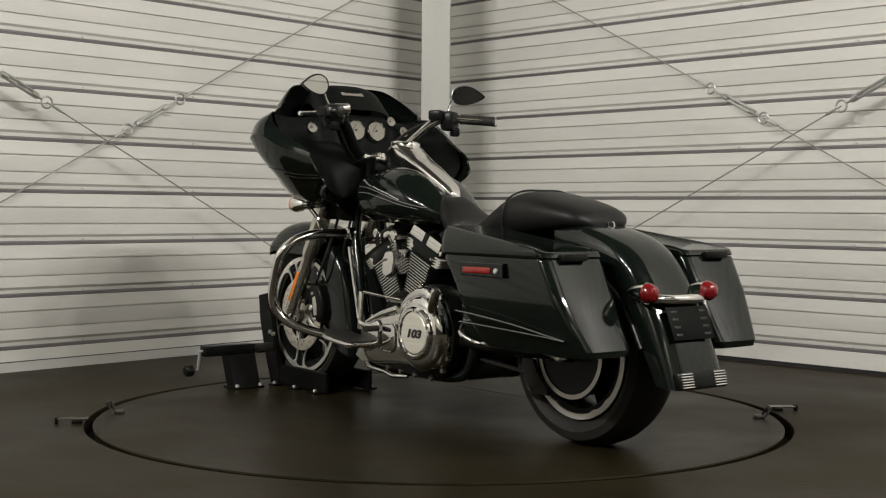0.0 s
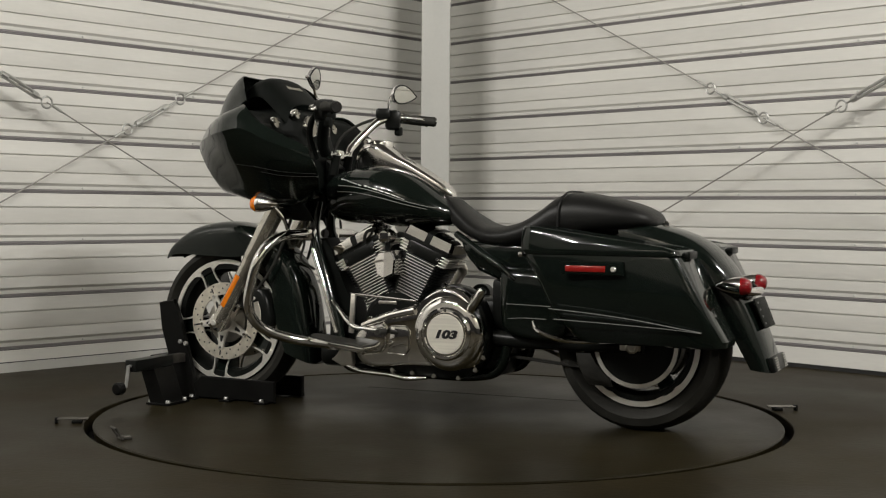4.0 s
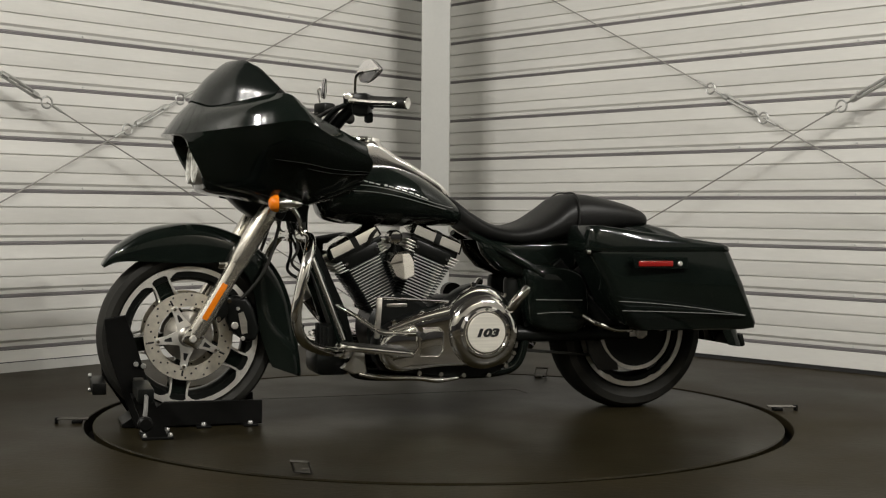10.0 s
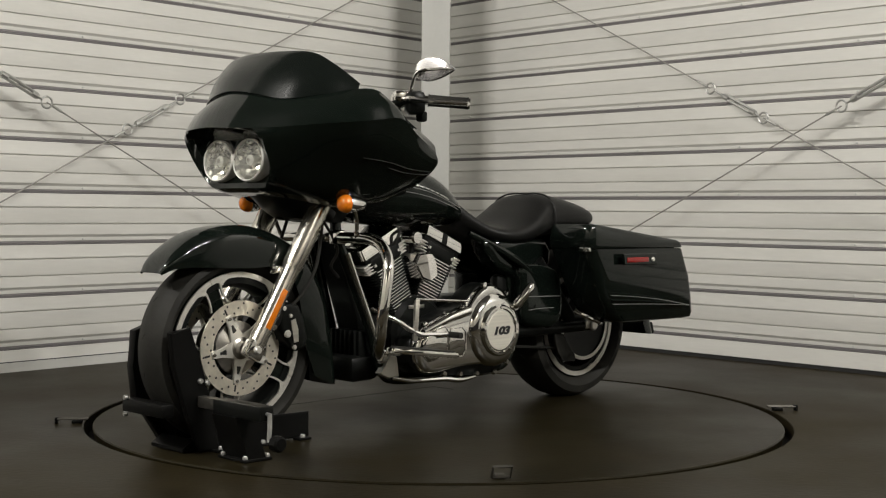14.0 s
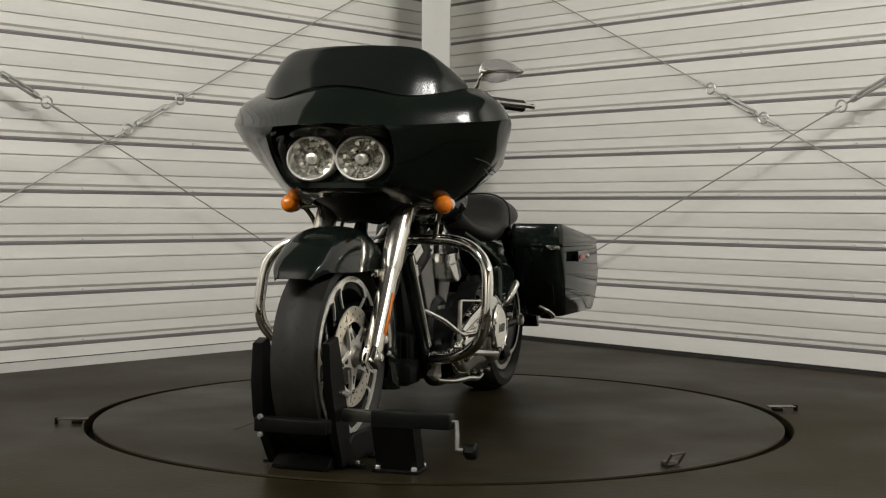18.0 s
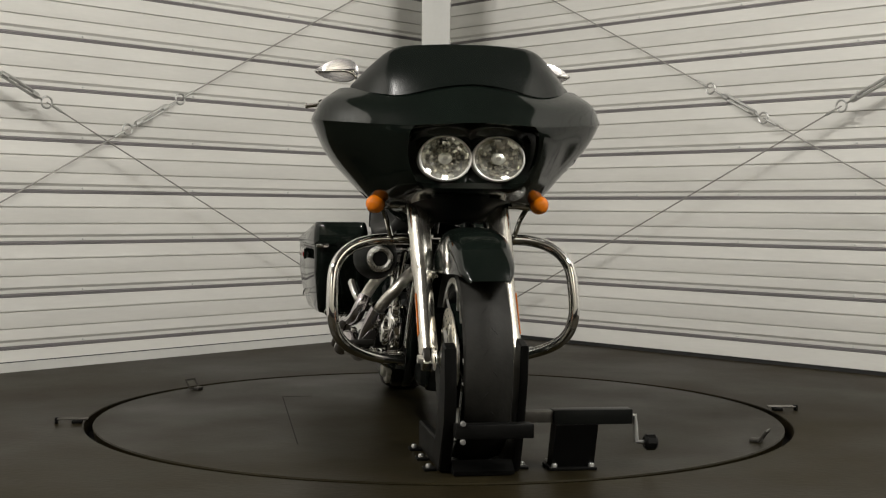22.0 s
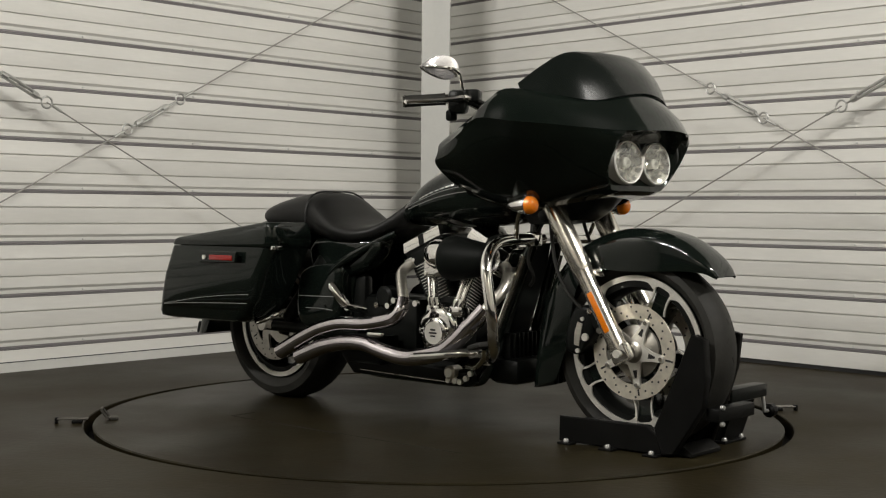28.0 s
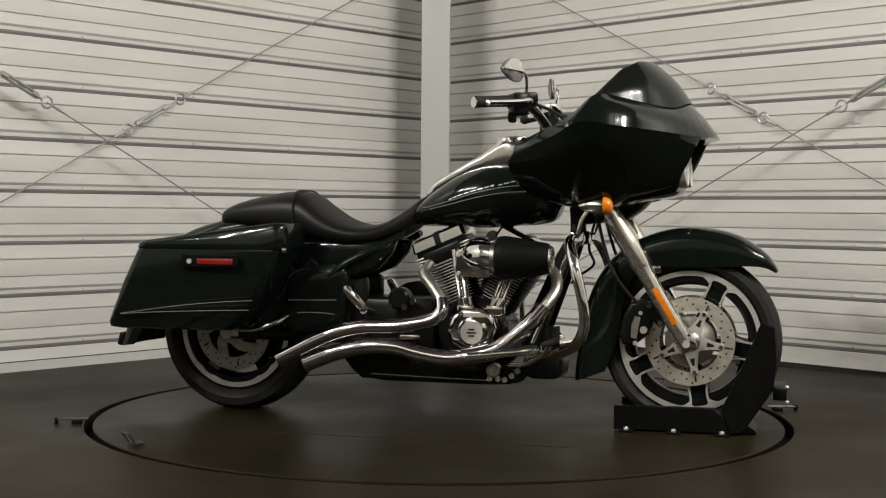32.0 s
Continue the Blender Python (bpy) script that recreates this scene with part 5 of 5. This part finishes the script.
def floorboard(sgn):
    b = empty("floorboard")
    b.parent = bike
    ol = [(0.155, 0.205), (0.17, 0.190), (0.36, 0.190), (0.415, 0.215), (0.425, 0.25), (0.405, 0.29), (0.34, 0.322), (0.20, 0.325), (0.160, 0.305)]
    pts = resample([(x, y, 0) for x, y in ol], 3, True)
    rings = [[(0.29 + (p.x - 0.29) * k, sgn * (0.255 + (p.y - 0.255) * k), z) for p in pts] for z, k in ((-0.012, 0.93), (-0.010, 0.98), (0.0, 1.0), (0.006, 0.98), (0.007, 0.94))]
    part("tray", loft(rings), M_CHROME, b, "chrome floorboard tray", sharp=50)
    part("rubber_pad", loft([[(0.29 + (p.x - 0.29) * 0.88, sgn * (0.255 + (p.y - 0.255) * 0.86), z) for p in pts] for z in (0.0065, 0.012)]), M_RUBBER, b)
    for x in (0.22, 0.34):
        part("hinge_bracket", block(x, sgn * 0.165, -0.012, 0.030, 0.06, 0.022, 0.005), M_CHROME, b)
    b.matrix_local = Matrix.Translation((0.29, 0, 0.268)) @ Matrix.Rotation(radians(-7), 4, "Y") @ Matrix.Translation((-0.29, 0, 0))


floorboard(1)
floorboard(-1)
part("frame_bracket", slab([(0.335, 0.262), (0.300, 0.240), (0.290, 0.175), (0.340, 0.170), (0.385, 0.192), (0.352, 0.215)], 0.125, 0.150, 0.004, 1), M_ALLOY, bike, "polished frame bracket")
part("side_stand", tube([(0.315, 0.140, 0.170), (0.24, 0.175, 0.158), (0.12, 0.195, 0.155), (0.05, 0.205, 0.147), (-0.03, 0.200, 0.152)], [0.009, 0.009, 0.009, 0.010, 0.006], 12), M_CHROME, bike, "folded chrome side stand")

# frame
for sgn in (1, -1):
    part("frame_tube", tube([(0.50, sgn * 0.05, 0.78), (0.505, sgn * 0.065, 0.66), (0.455, sgn * 0.085, 0.52), (0.385, sgn * 0.105, 0.33), (0.345, sgn * 0.115, 0.20), (0.28, sgn * 0.125, 0.162), (0.0, sgn * 0.125, 0.158), (-0.20, sgn * 0.125, 0.162), (-0.285, sgn * 0.125, 0.20), (-0.315, sgn * 0.12, 0.33), (-0.30, sgn * 0.11, 0.50), (-0.22, sgn * 0.09, 0.64)], 0.019, 14), M_PAINT, bike, "black steel frame tube")
    part("tube_cover", rod((0.490, sgn * 0.104, 0.600), (0.372, sgn * 0.130, 0.290), 0.010, 12), M_CHROME, bike, "slim chrome trim rod")
    part("guard_clamp", block(0.515, sgn * 0.085, 0.655, 0.05, 0.05, 0.05, 0.012), M_CHROME, bike)
    part("guard_foot", block(0.375, sgn * 0.150, 0.250, 0.05, 0.03, 0.05, 0.012), M_CHROME, bike)
    part("swingarm", tube([(-0.24, sgn * 0.12, 0.300), (-0.40, sgn * 0.125, 0.295), (-0.60, sgn * 0.125, 0.293), (-0.80, sgn * 0.125, 0.293)], [0.032, 0.028, 0.024, 0.022], 14), M_SATIN, bike, "black swingarm")
    bolt(bike, (-0.768, sgn * 0.152, 0.293), "y", 0.022, 0.008, M_ALLOY, "axle_nut")
    part("axle_plate", block(-0.760, sgn * 0.143, 0.300, 0.075, 0.012, 0.040, 0.010), M_ALLOY, bike)
    part("shock", rod((-0.62, sgn * 0.150, 0.33), (-0.42, sgn * 0.15, 0.56), 0.026, 14), M_SATIN, bike)
    SCV = [(-0.300, 0.545), (-0.360, 0.552), (-0.450, 0.545), (-0.520, 0.515), (-0.545, 0.440), (-0.545, 0.350), (-0.500, 0.300), (-0.400, 0.302), (-0.322, 0.325), (-0.300, 0.380), (-0.298, 0.470)]
    rim = resample([(x, 0, z) for x, z in SCV], 3, True)
    sc = part("side_cover", loft([[(-0.42 + (p.x + 0.42) * k, sgn * y, 0.43 + (p.z - 0.43) * k) for p in rim] for y, k in ((0.09, 0.98), (0.150, 1.0), (0.172, 0.97), (0.184, 0.88), (0.189, 0.70), (0.191, 0.40), (0.1915, 0.1))]), M_PAINT, bike, "black side cover", sharp=60)
    part("pinstripe", ribbon([(-0.33, sgn * 0.1905, 0.427), (-0.42, sgn * 0.1905, 0.425), (-0.51, sgn * 0.1905, 0.423)], 0.0024, (0, sgn, 0), 0.002), M_STRIPE, sc)
    part("pinstripe", ribbon([(-0.335, sgn * 0.1905, 0.376), (-0.394, sgn * 0.1905, 0.380), (-0.475, sgn * 0.1905, 0.379)], 0.0022, (0, sgn, 0), 0.002), M_STRIPE, sc)
    part("frame_rail", tube([(-0.10, sgn * 0.10, 0.665), (-0.22, sgn * 0.155, 0.60), (-0.30, sgn * 0.175, 0.555), (-0.36, sgn * 0.185, 0.51)], [0.012, 0.015, 0.014, 0.008], 12), M_PAINT, bike)
    UP = [(-0.130, 0.640), (-0.480, 0.640), (-0.520, 0.600), (-0.500, 0.520), (-0.400, 0.490), (-0.290, 0.500), (-0.200, 0.535), (-0.150, 0.590)]
    part("seat_valance", slab(UP, sgn * 0.06, sgn * 0.150, 0.030, 4), M_PAINT, bike, "black panel under the seat", sharp=60)
    part("frame_casting", block(-0.285, sgn * 0.090, 0.40, 0.09, 0.05, 0.22, 0.02), M_SATIN, bike)
    peg = empty("passenger_peg")
    peg.parent = bike
    p0, p1 = Vector((-0.212, sgn * 0.235, 0.398)), Vector((-0.272, sgn * 0.262, 0.480))
    part("arm", rod((-0.205, sgn * 0.15, 0.380), p0, 0.014, 12), M_CHROME, peg)
    part("pad", tube([p0, p0 + (p1 - p0) * 0.1, p0 + (p1 - p0) * 0.9, p1], [0.012, 0.018, 0.017, 0.010], 12, smooth=False), M_CHROME, peg, "folded chrome passenger peg")
part("belt_guard", slab([(-0.30, 0.372), (-0.62, 0.345), (-0.72, 0.35), (-0.72, 0.325), (-0.60, 0.322), (-0.30, 0.342)], 0.10, 0.135, 0.006, 2), M_SATIN, bike)
part("drive_belt", slab([(-0.20, 0.252), (-0.62, 0.210), (-0.62, 0.202), (-0.20, 0.240)], 0.082, 0.104, 0.002, 1), M_RUBBER, bike)
part("sprocket_guard", slab([(-0.560, 0.268), (-0.618, 0.264), (-0.634, 0.222), (-0.656, 0.197), (-0.686, 0.180), (-0.690, 0.152), (-0.610, 0.155), (-0.586, 0.190), (-0.566, 0.226)], 0.112, 0.126, 0.004, 2), M_RUBBER, bike, "dark plastic guard before the rear sprocket")
part("regulator", block(0.402, 0, 0.285, 0.040, 0.17, 0.10, 0.012), M_SATIN, bike, "black finned voltage regulator")
part("chin_cover", block(0.40, 0, 0.205, 0.13, 0.20, 0.09, 0.025), M_SATIN, bike)
for k in range(7):
    part("regulator_fin", block(0.425, -0.07 + 0.0233 * k, 0.285, 0.014, 0.004, 0.10, 0.001), M_SATIN, bike)

# right side: cam cover, pushrods, air filter, pipes
part("cam_cover", slab([(0.255, 0.345), (0.235, 0.400), (0.190, 0.415), (0.130, 0.410), (0.085, 0.380), (0.070, 0.330), (0.085, 0.280), (0.125, 0.255), (0.180, 0.250), (0.235, 0.275)], -0.090, -0.175, 0.022, 3), M_CHROME, bike, "chrome cam cover", sharp=40)
cc = part("cam_plate", lathe([(-0.170, 0.054), (-0.188, 0.052), (-0.193, 0.044), (-0.193, 0.0)], 40, centre=(0.168, 0, 0.326)), M_CHROME, bike, "chrome round timer cover")
part("plate_face", lathe([(-0.192, 0.040), (-0.1945, 0.039), (-0.1945, 0.0)], 40, centre=(0.168, 0, 0.326)), M_ALLOY, cc, "brushed round plate")
for dz in (-0.011, 0.0, 0.011):
    part("badge_bar", block(0.168, -0.1955, 0.326 + dz, 0.034 if dz == 0 else 0.022, 0.003, 0.006, 0.001), M_INK_SHADE, cc)
for k in range(5):
    a = radians(18 + 72 * k)
    bolt(cc, (0.168 + 0.0475 * math.cos(a), -0.190, 0.326 + 0.0475 * math.sin(a)), "y", 0.0040, 0.003)
for x0, x1 in ((0.128, 0.085), (0.150, 0.108), (0.230, 0.300), (0.252, 0.325)):
    part("pushrod_tube", tube([(x0, -0.150, 0.405), (x0 + (x1 - x0) * 0.2, -0.150, 0.445), (x0 + (x1 - x0) * 0.24, -0.150, 0.449), (x1, -0.128, 0.610)], [0.0155, 0.0155, 0.0105, 0.0105], 12, smooth=False), M_CHROME, bike, "chrome pushrod tube")
for x in (0.138, 0.242):
    part("tappet_block", block(x, -0.142, 0.402, 0.062, 0.050, 0.040, 0.010), M_CHROME, bike, "chrome tappet block")
plate = part("intake_plate", slab([(0.102, 0.604), (0.100, 0.530), (0.112, 0.516), (0.222, 0.518), (0.234, 0.532), (0.236, 0.622), (0.222, 0.634), (0.150, 0.628)], -0.172, -0.152, 0.006, 3), M_CHROME, bike, "chrome intake back plate")
part("plate_ring", lathe([(-0.170, 0.056), (-0.182, 0.055), (-0.190, 0.050), (-0.190, 0.046), (-0.176, 0.044)], 40, centre=(0.188, 0, 0.599), closed=True), M_CHROME, plate)
for x, z in ((0.114, 0.594), (0.114, 0.530), (0.220, 0.532)):
    bolt(plate, (x, -0.174, z), "y", 0.006, 0.004, M_ALLOY)
part("throttle_body", tube([(0.16, -0.08, 0.598), (0.165, -0.14, 0.598), (0.185, -0.190, 0.597), (0.225, -0.222, 0.594), (0.272, -0.228, 0.590)], [0.040, 0.046, 0.050, 0.048, 0.046], 20), M_CHROME, bike, "chrome intake elbow")
part("elbow_band", lathe([(-0.008, 0.0475), (-0.008, 0.051), (0.008, 0.051), (0.008, 0.0475)], 32, centre=(0.255, -0.226, 0.590), axis="x", closed=True), M_GREYALLOY, bike)
flt = part("air_filter", lathe([(0.264, 0.0), (0.264, 0.062), (0.272, 0.073), (0.290, 0.076), (0.330, 0.071), (0.436, 0.053), (0.446, 0.048), (0.448, 0.044), (0.448, 0.0)], 40, centre=(0, -0.228, 0.588), axis="x"), M_PLASTIC, bike, "black cone air filter")
part("filter_ring", lathe([(0.446, 0.024), (0.453, 0.025), (0.458, 0.033), (0.455, 0.043), (0.444, 0.046)], 36, centre=(0, -0.228, 0.588), axis="x", closed=True), M_KNURL, flt, "bright knurled end ring")
part("filter_bowl", lathe([(0.4485, 0.022), (0.4485, 0.0)], 24, centre=(0, -0.228, 0.588), axis="x"), M_INK_SHADE, flt)
P1 = [(0.00, -0.120, 0.560), (-0.012, -0.160, 0.525), (0.030, -0.205, 0.485), (0.070, -0.240, 0.440), (0.076, -0.258, 0.404), (0.050, -0.268, 0.374), (-0.010, -0.272, 0.358), (-0.090, -0.274, 0.346), (-0.200, -0.276, 0.341), (-0.297, -0.280, 0.319), (-0.381, -0.286, 0.283), (-0.445, -0.290, 0.250), (-0.505, -0.294, 0.218)]
P2 = [(0.400, -0.090, 0.560), (0.445, -0.130, 0.535), (0.462, -0.180, 0.485), (0.430, -0.225, 0.425), (0.370, -0.250, 0.355), (0.280, -0.262, 0.280), (0.174, -0.266, 0.250), (0.094, -0.268, 0.243), (-0.007, -0.270, 0.258), (-0.089, -0.272, 0.276), (-0.192, -0.276, 0.273), (-0.296, -0.282, 0.250), (-0.408, -0.288, 0.206)]
for pts in (P1, P2):
    ex = empty("exhaust_pipe")
    ex.parent = bike
    path = spline(pts, 6)
    part("header", tube(pts[:5], 0.0195, 18), M_STEEL, ex, "steel exhaust header")
    body = tube(pts[3:], [0.0235, 0.0245, 0.025, 0.026, 0.027, 0.028, 0.029] if pts is P1 else [0.029, 0.030, 0.0295, 0.0285, 0.0275, 0.028, 0.029], 22, 7, caps=False)
    shell(part("pipe_shield", body, M_PIPE, ex, "sweeping chrome exhaust shield with a violet tint", sharp=60), 0.002, -1)
    q, w = Vector(pts[-1]), Vector(pts[-2])
    d = (q - w).normalized()
    # black plug put in for the shade inside the pipe's end
    part("outlet", rod(q - d * 0.05, q - d * 0.025, 0.0265, 18), M_INK_SHADE, ex, "flat dark plug standing for the shaded pipe outlet")
part("clamp", block(-0.03, -0.272, 0.312, 0.070, 0.020, 0.016, 0.004), M_CHROME, bike)
part("muffler_bracket", slab([(-0.05, 0.300), (-0.27, 0.292), (-0.29, 0.262), (-0.20, 0.200), (-0.05, 0.20)], -0.13, -0.235, 0.01, 2), M_SATIN, bike)
part("heat_guard", slab([(0.33, 0.165), (0.30, 0.205), (-0.18, 0.215), (-0.29, 0.235), (-0.305, 0.215), (-0.24, 0.150), (0.30, 0.148)], -0.125, -0.175, 0.010, 2), M_SATIN, bike, "black lower frame cover")
part("guard_line", ribbon([(-0.20, -0.176, 0.168), (0.05, -0.176, 0.163), (0.24, -0.176, 0.160)], 0.003, (0, -1, 0), 0.002), M_CHROME, bike)
part("brake_pedal", tube([(0.30, -0.165, 0.215), (0.36, -0.19, 0.225), (0.43, -0.235, 0.265), (0.455, -0.265, 0.300)], 0.010, 12), M_CHROME, bike)
part("pedal_pad", block(0.462, -0.290, 0.310, 0.055, 0.085, 0.018, 0.007, m=Matrix.Rotation(radians(-18), 4, "Y")), M_RUBBER, bike)
part("master_cylinder", lathe([(-0.150, 0.024), (-0.195, 0.024), (-0.202, 0.016), (-0.202, 0.0)], 20, centre=(0.245, 0, 0.196)), M_ALLOY, bike)
for x, z in ((0.232, 0.168), (0.262, 0.168), (0.310, 0.180), (0.330, 0.198), (0.285, 0.166)):
    bolt(bike, (x, -0.182, z), "y", 0.010, 0.008, M_ALLOY)
for x, z in ((-0.085, 0.405), (-0.140, 0.405), (-0.055, 0.425), (0.05, 0.42), (0.285, 0.36)):
    bolt(bike, (x, -0.150, z), "y", 0.011, 0.010)
part("starter_cover", lathe([(-0.11, 0.040), (-0.150, 0.040), (-0.158, 0.030), (-0.158, 0)], 24, centre=(-0.108, 0, 0.435)), M_SATIN, bike)
part("rear_caliper", slab([(-0.70, 0.405), (-0.62, 0.395), (-0.615, 0.33), (-0.66, 0.318), (-0.705, 0.355)], -0.075, -0.13, 0.010, 2), M_SATIN, bike)
part("wiring_loom", tube([(0.54, -0.06, 0.72), (0.515, -0.11, 0.60), (0.53, -0.10, 0.53), (0.50, -0.08, 0.50)], 0.006, 8), M_RUBBER, bike)
part("wiring_loom", tube([(0.56, 0.05, 0.72), (0.53, 0.10, 0.62), (0.55, 0.09, 0.56), (0.50, 0.07, 0.52)], 0.005, 8), M_RUBBER, bike)

# rear lights and number plate holder
for sgn in (1, -1):
    tl = empty("tail_lamp")
    tl.parent = bike
    tl.location = (-1.115, sgn * 0.131, 0.508)
    part("housing", lathe([(0.075, 0.003), (0.070, 0.010), (0.045, 0.022), (0.010, 0.030), (-0.012, 0.032)], 24, axis="x"), M_CHROME, tl, "chrome bullet housing")
    part("lens", lathe([(-0.010, 0.031), (-0.026, 0.030), (-0.040, 0.022), (-0.046, 0.010), (-0.047, 0.0)], 24, axis="x"), M_RED, tl, "domed red lens")
bar = part("lamp_bar", tube([(-1.120, -0.115, 0.492), (-1.148, -0.07, 0.488), (-1.158, 0, 0.488), (-1.148, 0.07, 0.488), (-1.120, 0.115, 0.492)], 0.015, 14), M_CHROME, bike, "chrome lamp bar")
PLN = Matrix.Translation((-1.178, 0, 0.418)) @ Matrix.Rotation(radians(22), 4, "Y")
pl = part("plate_holder", block(0, 0, 0, 0.006, 0.178, 0.104, 0.004), M_PLASTIC, bike, "black slotted number plate holder")
pl.matrix_local = PLN
for s in (-1, 1):
    for k in range(4):
        # black blocks stand in for the shade in the holder's slots
        part("slot", block(-0.0034, s * 0.062, 0.036 - 0.024 * k, 0.0015, 0.026, 0.007, 0.0005), M_INK_SHADE, pl)
tip = part("fender_tip", block(0, 0, 0, 0.022, 0.215, 0.052, 0.008), M_SATIN, bike)
tip.matrix_local = Matrix.Translation((-1.224, 0, 0.252)) @ Matrix.Rotation(radians(15), 4, "Y")
for s in (-1, 1):
    for k in range(6):
        part("chrome_rib", block(-0.0125, s * 0.072, 0.020 - 0.008 * k, 0.003, 0.052, 0.0042, 0.001), M_CHROME, tip)
    part("fender_strut", tube([(-0.62, s * 0.135, 0.66), (-0.80, s * 0.14, 0.62), (-1.0, s * 0.135, 0.50), (-1.10, s * 0.13, 0.34)], 0.008, 8), M_SATIN, bike)
part("seat_nut", lathe([(0.0, 0.014), (0.012, 0.014), (0.018, 0.008), (0.018, 0)], 14, centre=(-0.842, 0, 0.700), axis="z"), M_CHROME, bike)
part("seat_seam", tube([(-0.505, -0.170, 0.68), (-0.508, -0.160, 0.77), (-0.515, -0.10, 0.812), (-0.518, 0, 0.8175), (-0.515, 0.10, 0.812), (-0.508, 0.160, 0.77), (-0.505, 0.170, 0.68)], 0.0035, 8), M_VINYL, seat, "stitched seat welt")

# ---- wheel chock bolted on the turntable ----
chock = empty("wheel_chock")
tagged(chock, "black steel wheel chock holding the front tyre upright", "wheel chock")
PAD = [(1.118, 0.388), (1.190, 0.374), (1.178, 0.270), (1.130, 0.125), (1.085, 0.004), (1.010, 0.004), (1.034, 0.117), (1.086, 0.295)]
PAD_R = [(1.140, 0.379), (1.150, 0.381), (1.187, 0.368), (1.194, 0.255), (1.185, 0.160), (1.085, 0.010), (1.045, 0.004), (1.015, 0.085), (1.085, 0.240)]
RAIL = [(0.655, 0.004), (0.655, 0.086), (0.990, 0.090), (1.030, 0.060), (1.045, 0.004)]


def chock_part(name, bm, material, parent=None, label=""):
    for v in bm.verts:
        v.co.x -= 0.95
    return part(name, bm, material, parent or chock, label)


for sgn in (1, -1):
    y0, y1 = (0.088, 0.112) if sgn > 0 else (-0.126, -0.092)
    chock_part("side_plate", slab(PAD if sgn > 0 else PAD_R, y0, y1, 0.004, 1), M_CHOCK)
    chock_part("rail", slab(RAIL, y0 + 0.003, y1 - 0.003, 0.004, 1), M_CHOCK)
    for x, z in ((1.060, 0.215), (1.085, 0.222)) if sgn > 0 else ():
        bolt(chock, (x - 0.95, y1 + 0.003, z), "y", 0.009, 0.006, M_ZINC)
    for x in (0.70, 0.86, 1.02):
        chock_part("foot_tab", block(x, (y1 if sgn > 0 else y0) + sgn * 0.016, 0.004, 0.05, 0.036, 0.008, 0.002), M_CHOCK)
        bolt(chock, (x - 0.95, (y1 if sgn > 0 else y0) + sgn * 0.018, 0.012), "z", 0.009, 0.006, M_ZINC)
chock_part("front_bar", block(1.205, 0.010, 0.142, 0.045, 0.220, 0.040, 0.004), M_CHOCK)
chock_part("cradle", slab([(1.13, 0.004), (1.13, 0.014), (1.09, 0.04), (1.02, 0.010), (0.75, 0.006), (0.74, 0.003)], -0.09, 0.086, 0.001, 1), M_CHOCK)
for z in (0.165, 0.115):
    bolt(chock, (1.228 - 0.95, -0.08, z), "x", 0.008, 0.006, M_ZINC)
chock_part("inner_shaft", block(1.078, 0.150, 0.160, 0.032, 0.130, 0.034, 0.003), M_TIE)
chock_part("side_arm", block(1.078, 0.322, 0.158, 0.050, 0.235, 0.044, 0.004), M_SATIN, label="black square steel arm")
chock_part("arm_post", loft([[(x + dx, y, z) for x, y in ((1.000, 0.210), (1.064, 0.210), (1.064, 0.334), (1.000, 0.334))] for z, dx in ((0.004, 0.0), (0.060, 0.020), (0.138, 0.048))]), M_CHOCK)
chock_part("arm_foot", block(1.032, 0.270, 0.005, 0.10, 0.14, 0.009, 0.002), M_CHOCK)
for x in (0.992, 1.070):
    for y in (0.215, 0.325):
        bolt(chock, (x - 0.95, y, 0.014), "z", 0.009, 0.006, M_ZINC)
chock_part("crank", tube([(1.078, 0.43, 0.158), (1.078, 0.452, 0.158), (1.080, 0.455, 0.12), (1.085, 0.457, 0.082), (1.085, 0.485, 0.080)], 0.007, 10, smooth=False), M_ZINC, label="bent steel crank")
chock_part("crank_knob", lathe([(0.478, 0.0), (0.478, 0.016), (0.486, 0.024), (0.510, 0.024), (0.516, 0.018), (0.516, 0.0)], 10, centre=(1.085, 0, 0.080)), M_CHOCK, label="black plastic knob")


def lift(ob):
    """Hang a piece no deeper than two levels under its thing."""
    while ob.parent and ob.parent.parent and ob.parent.parent.parent:
        up = ob.parent
        ob.matrix_basis = up.matrix_basis @ ob.matrix_basis
        ob.parent = up.parent


for piece in sorted(bpy.data.objects, key=lambda o: o.name):
    lift(piece)


def motions():
    rows = []
    for k in range(0, 65):
        t = k * 0.5
        u = t - 16
        head = 238.18 + 6.7893 * u - 0.00701 * u * u
        rows.append((t, head))
    spin = [(t, pose(0, 0, 0, 0, 0, h)) for t, h in rows]
    walk(turntable, spin)
    walk(bike, [(t, m @ pose(0.0091, -0.0417, 0)) for t, m in spin])
    walk(chock, [(t, m @ pose(0.9591, -0.0417, 0)) for t, m in spin])


motions()
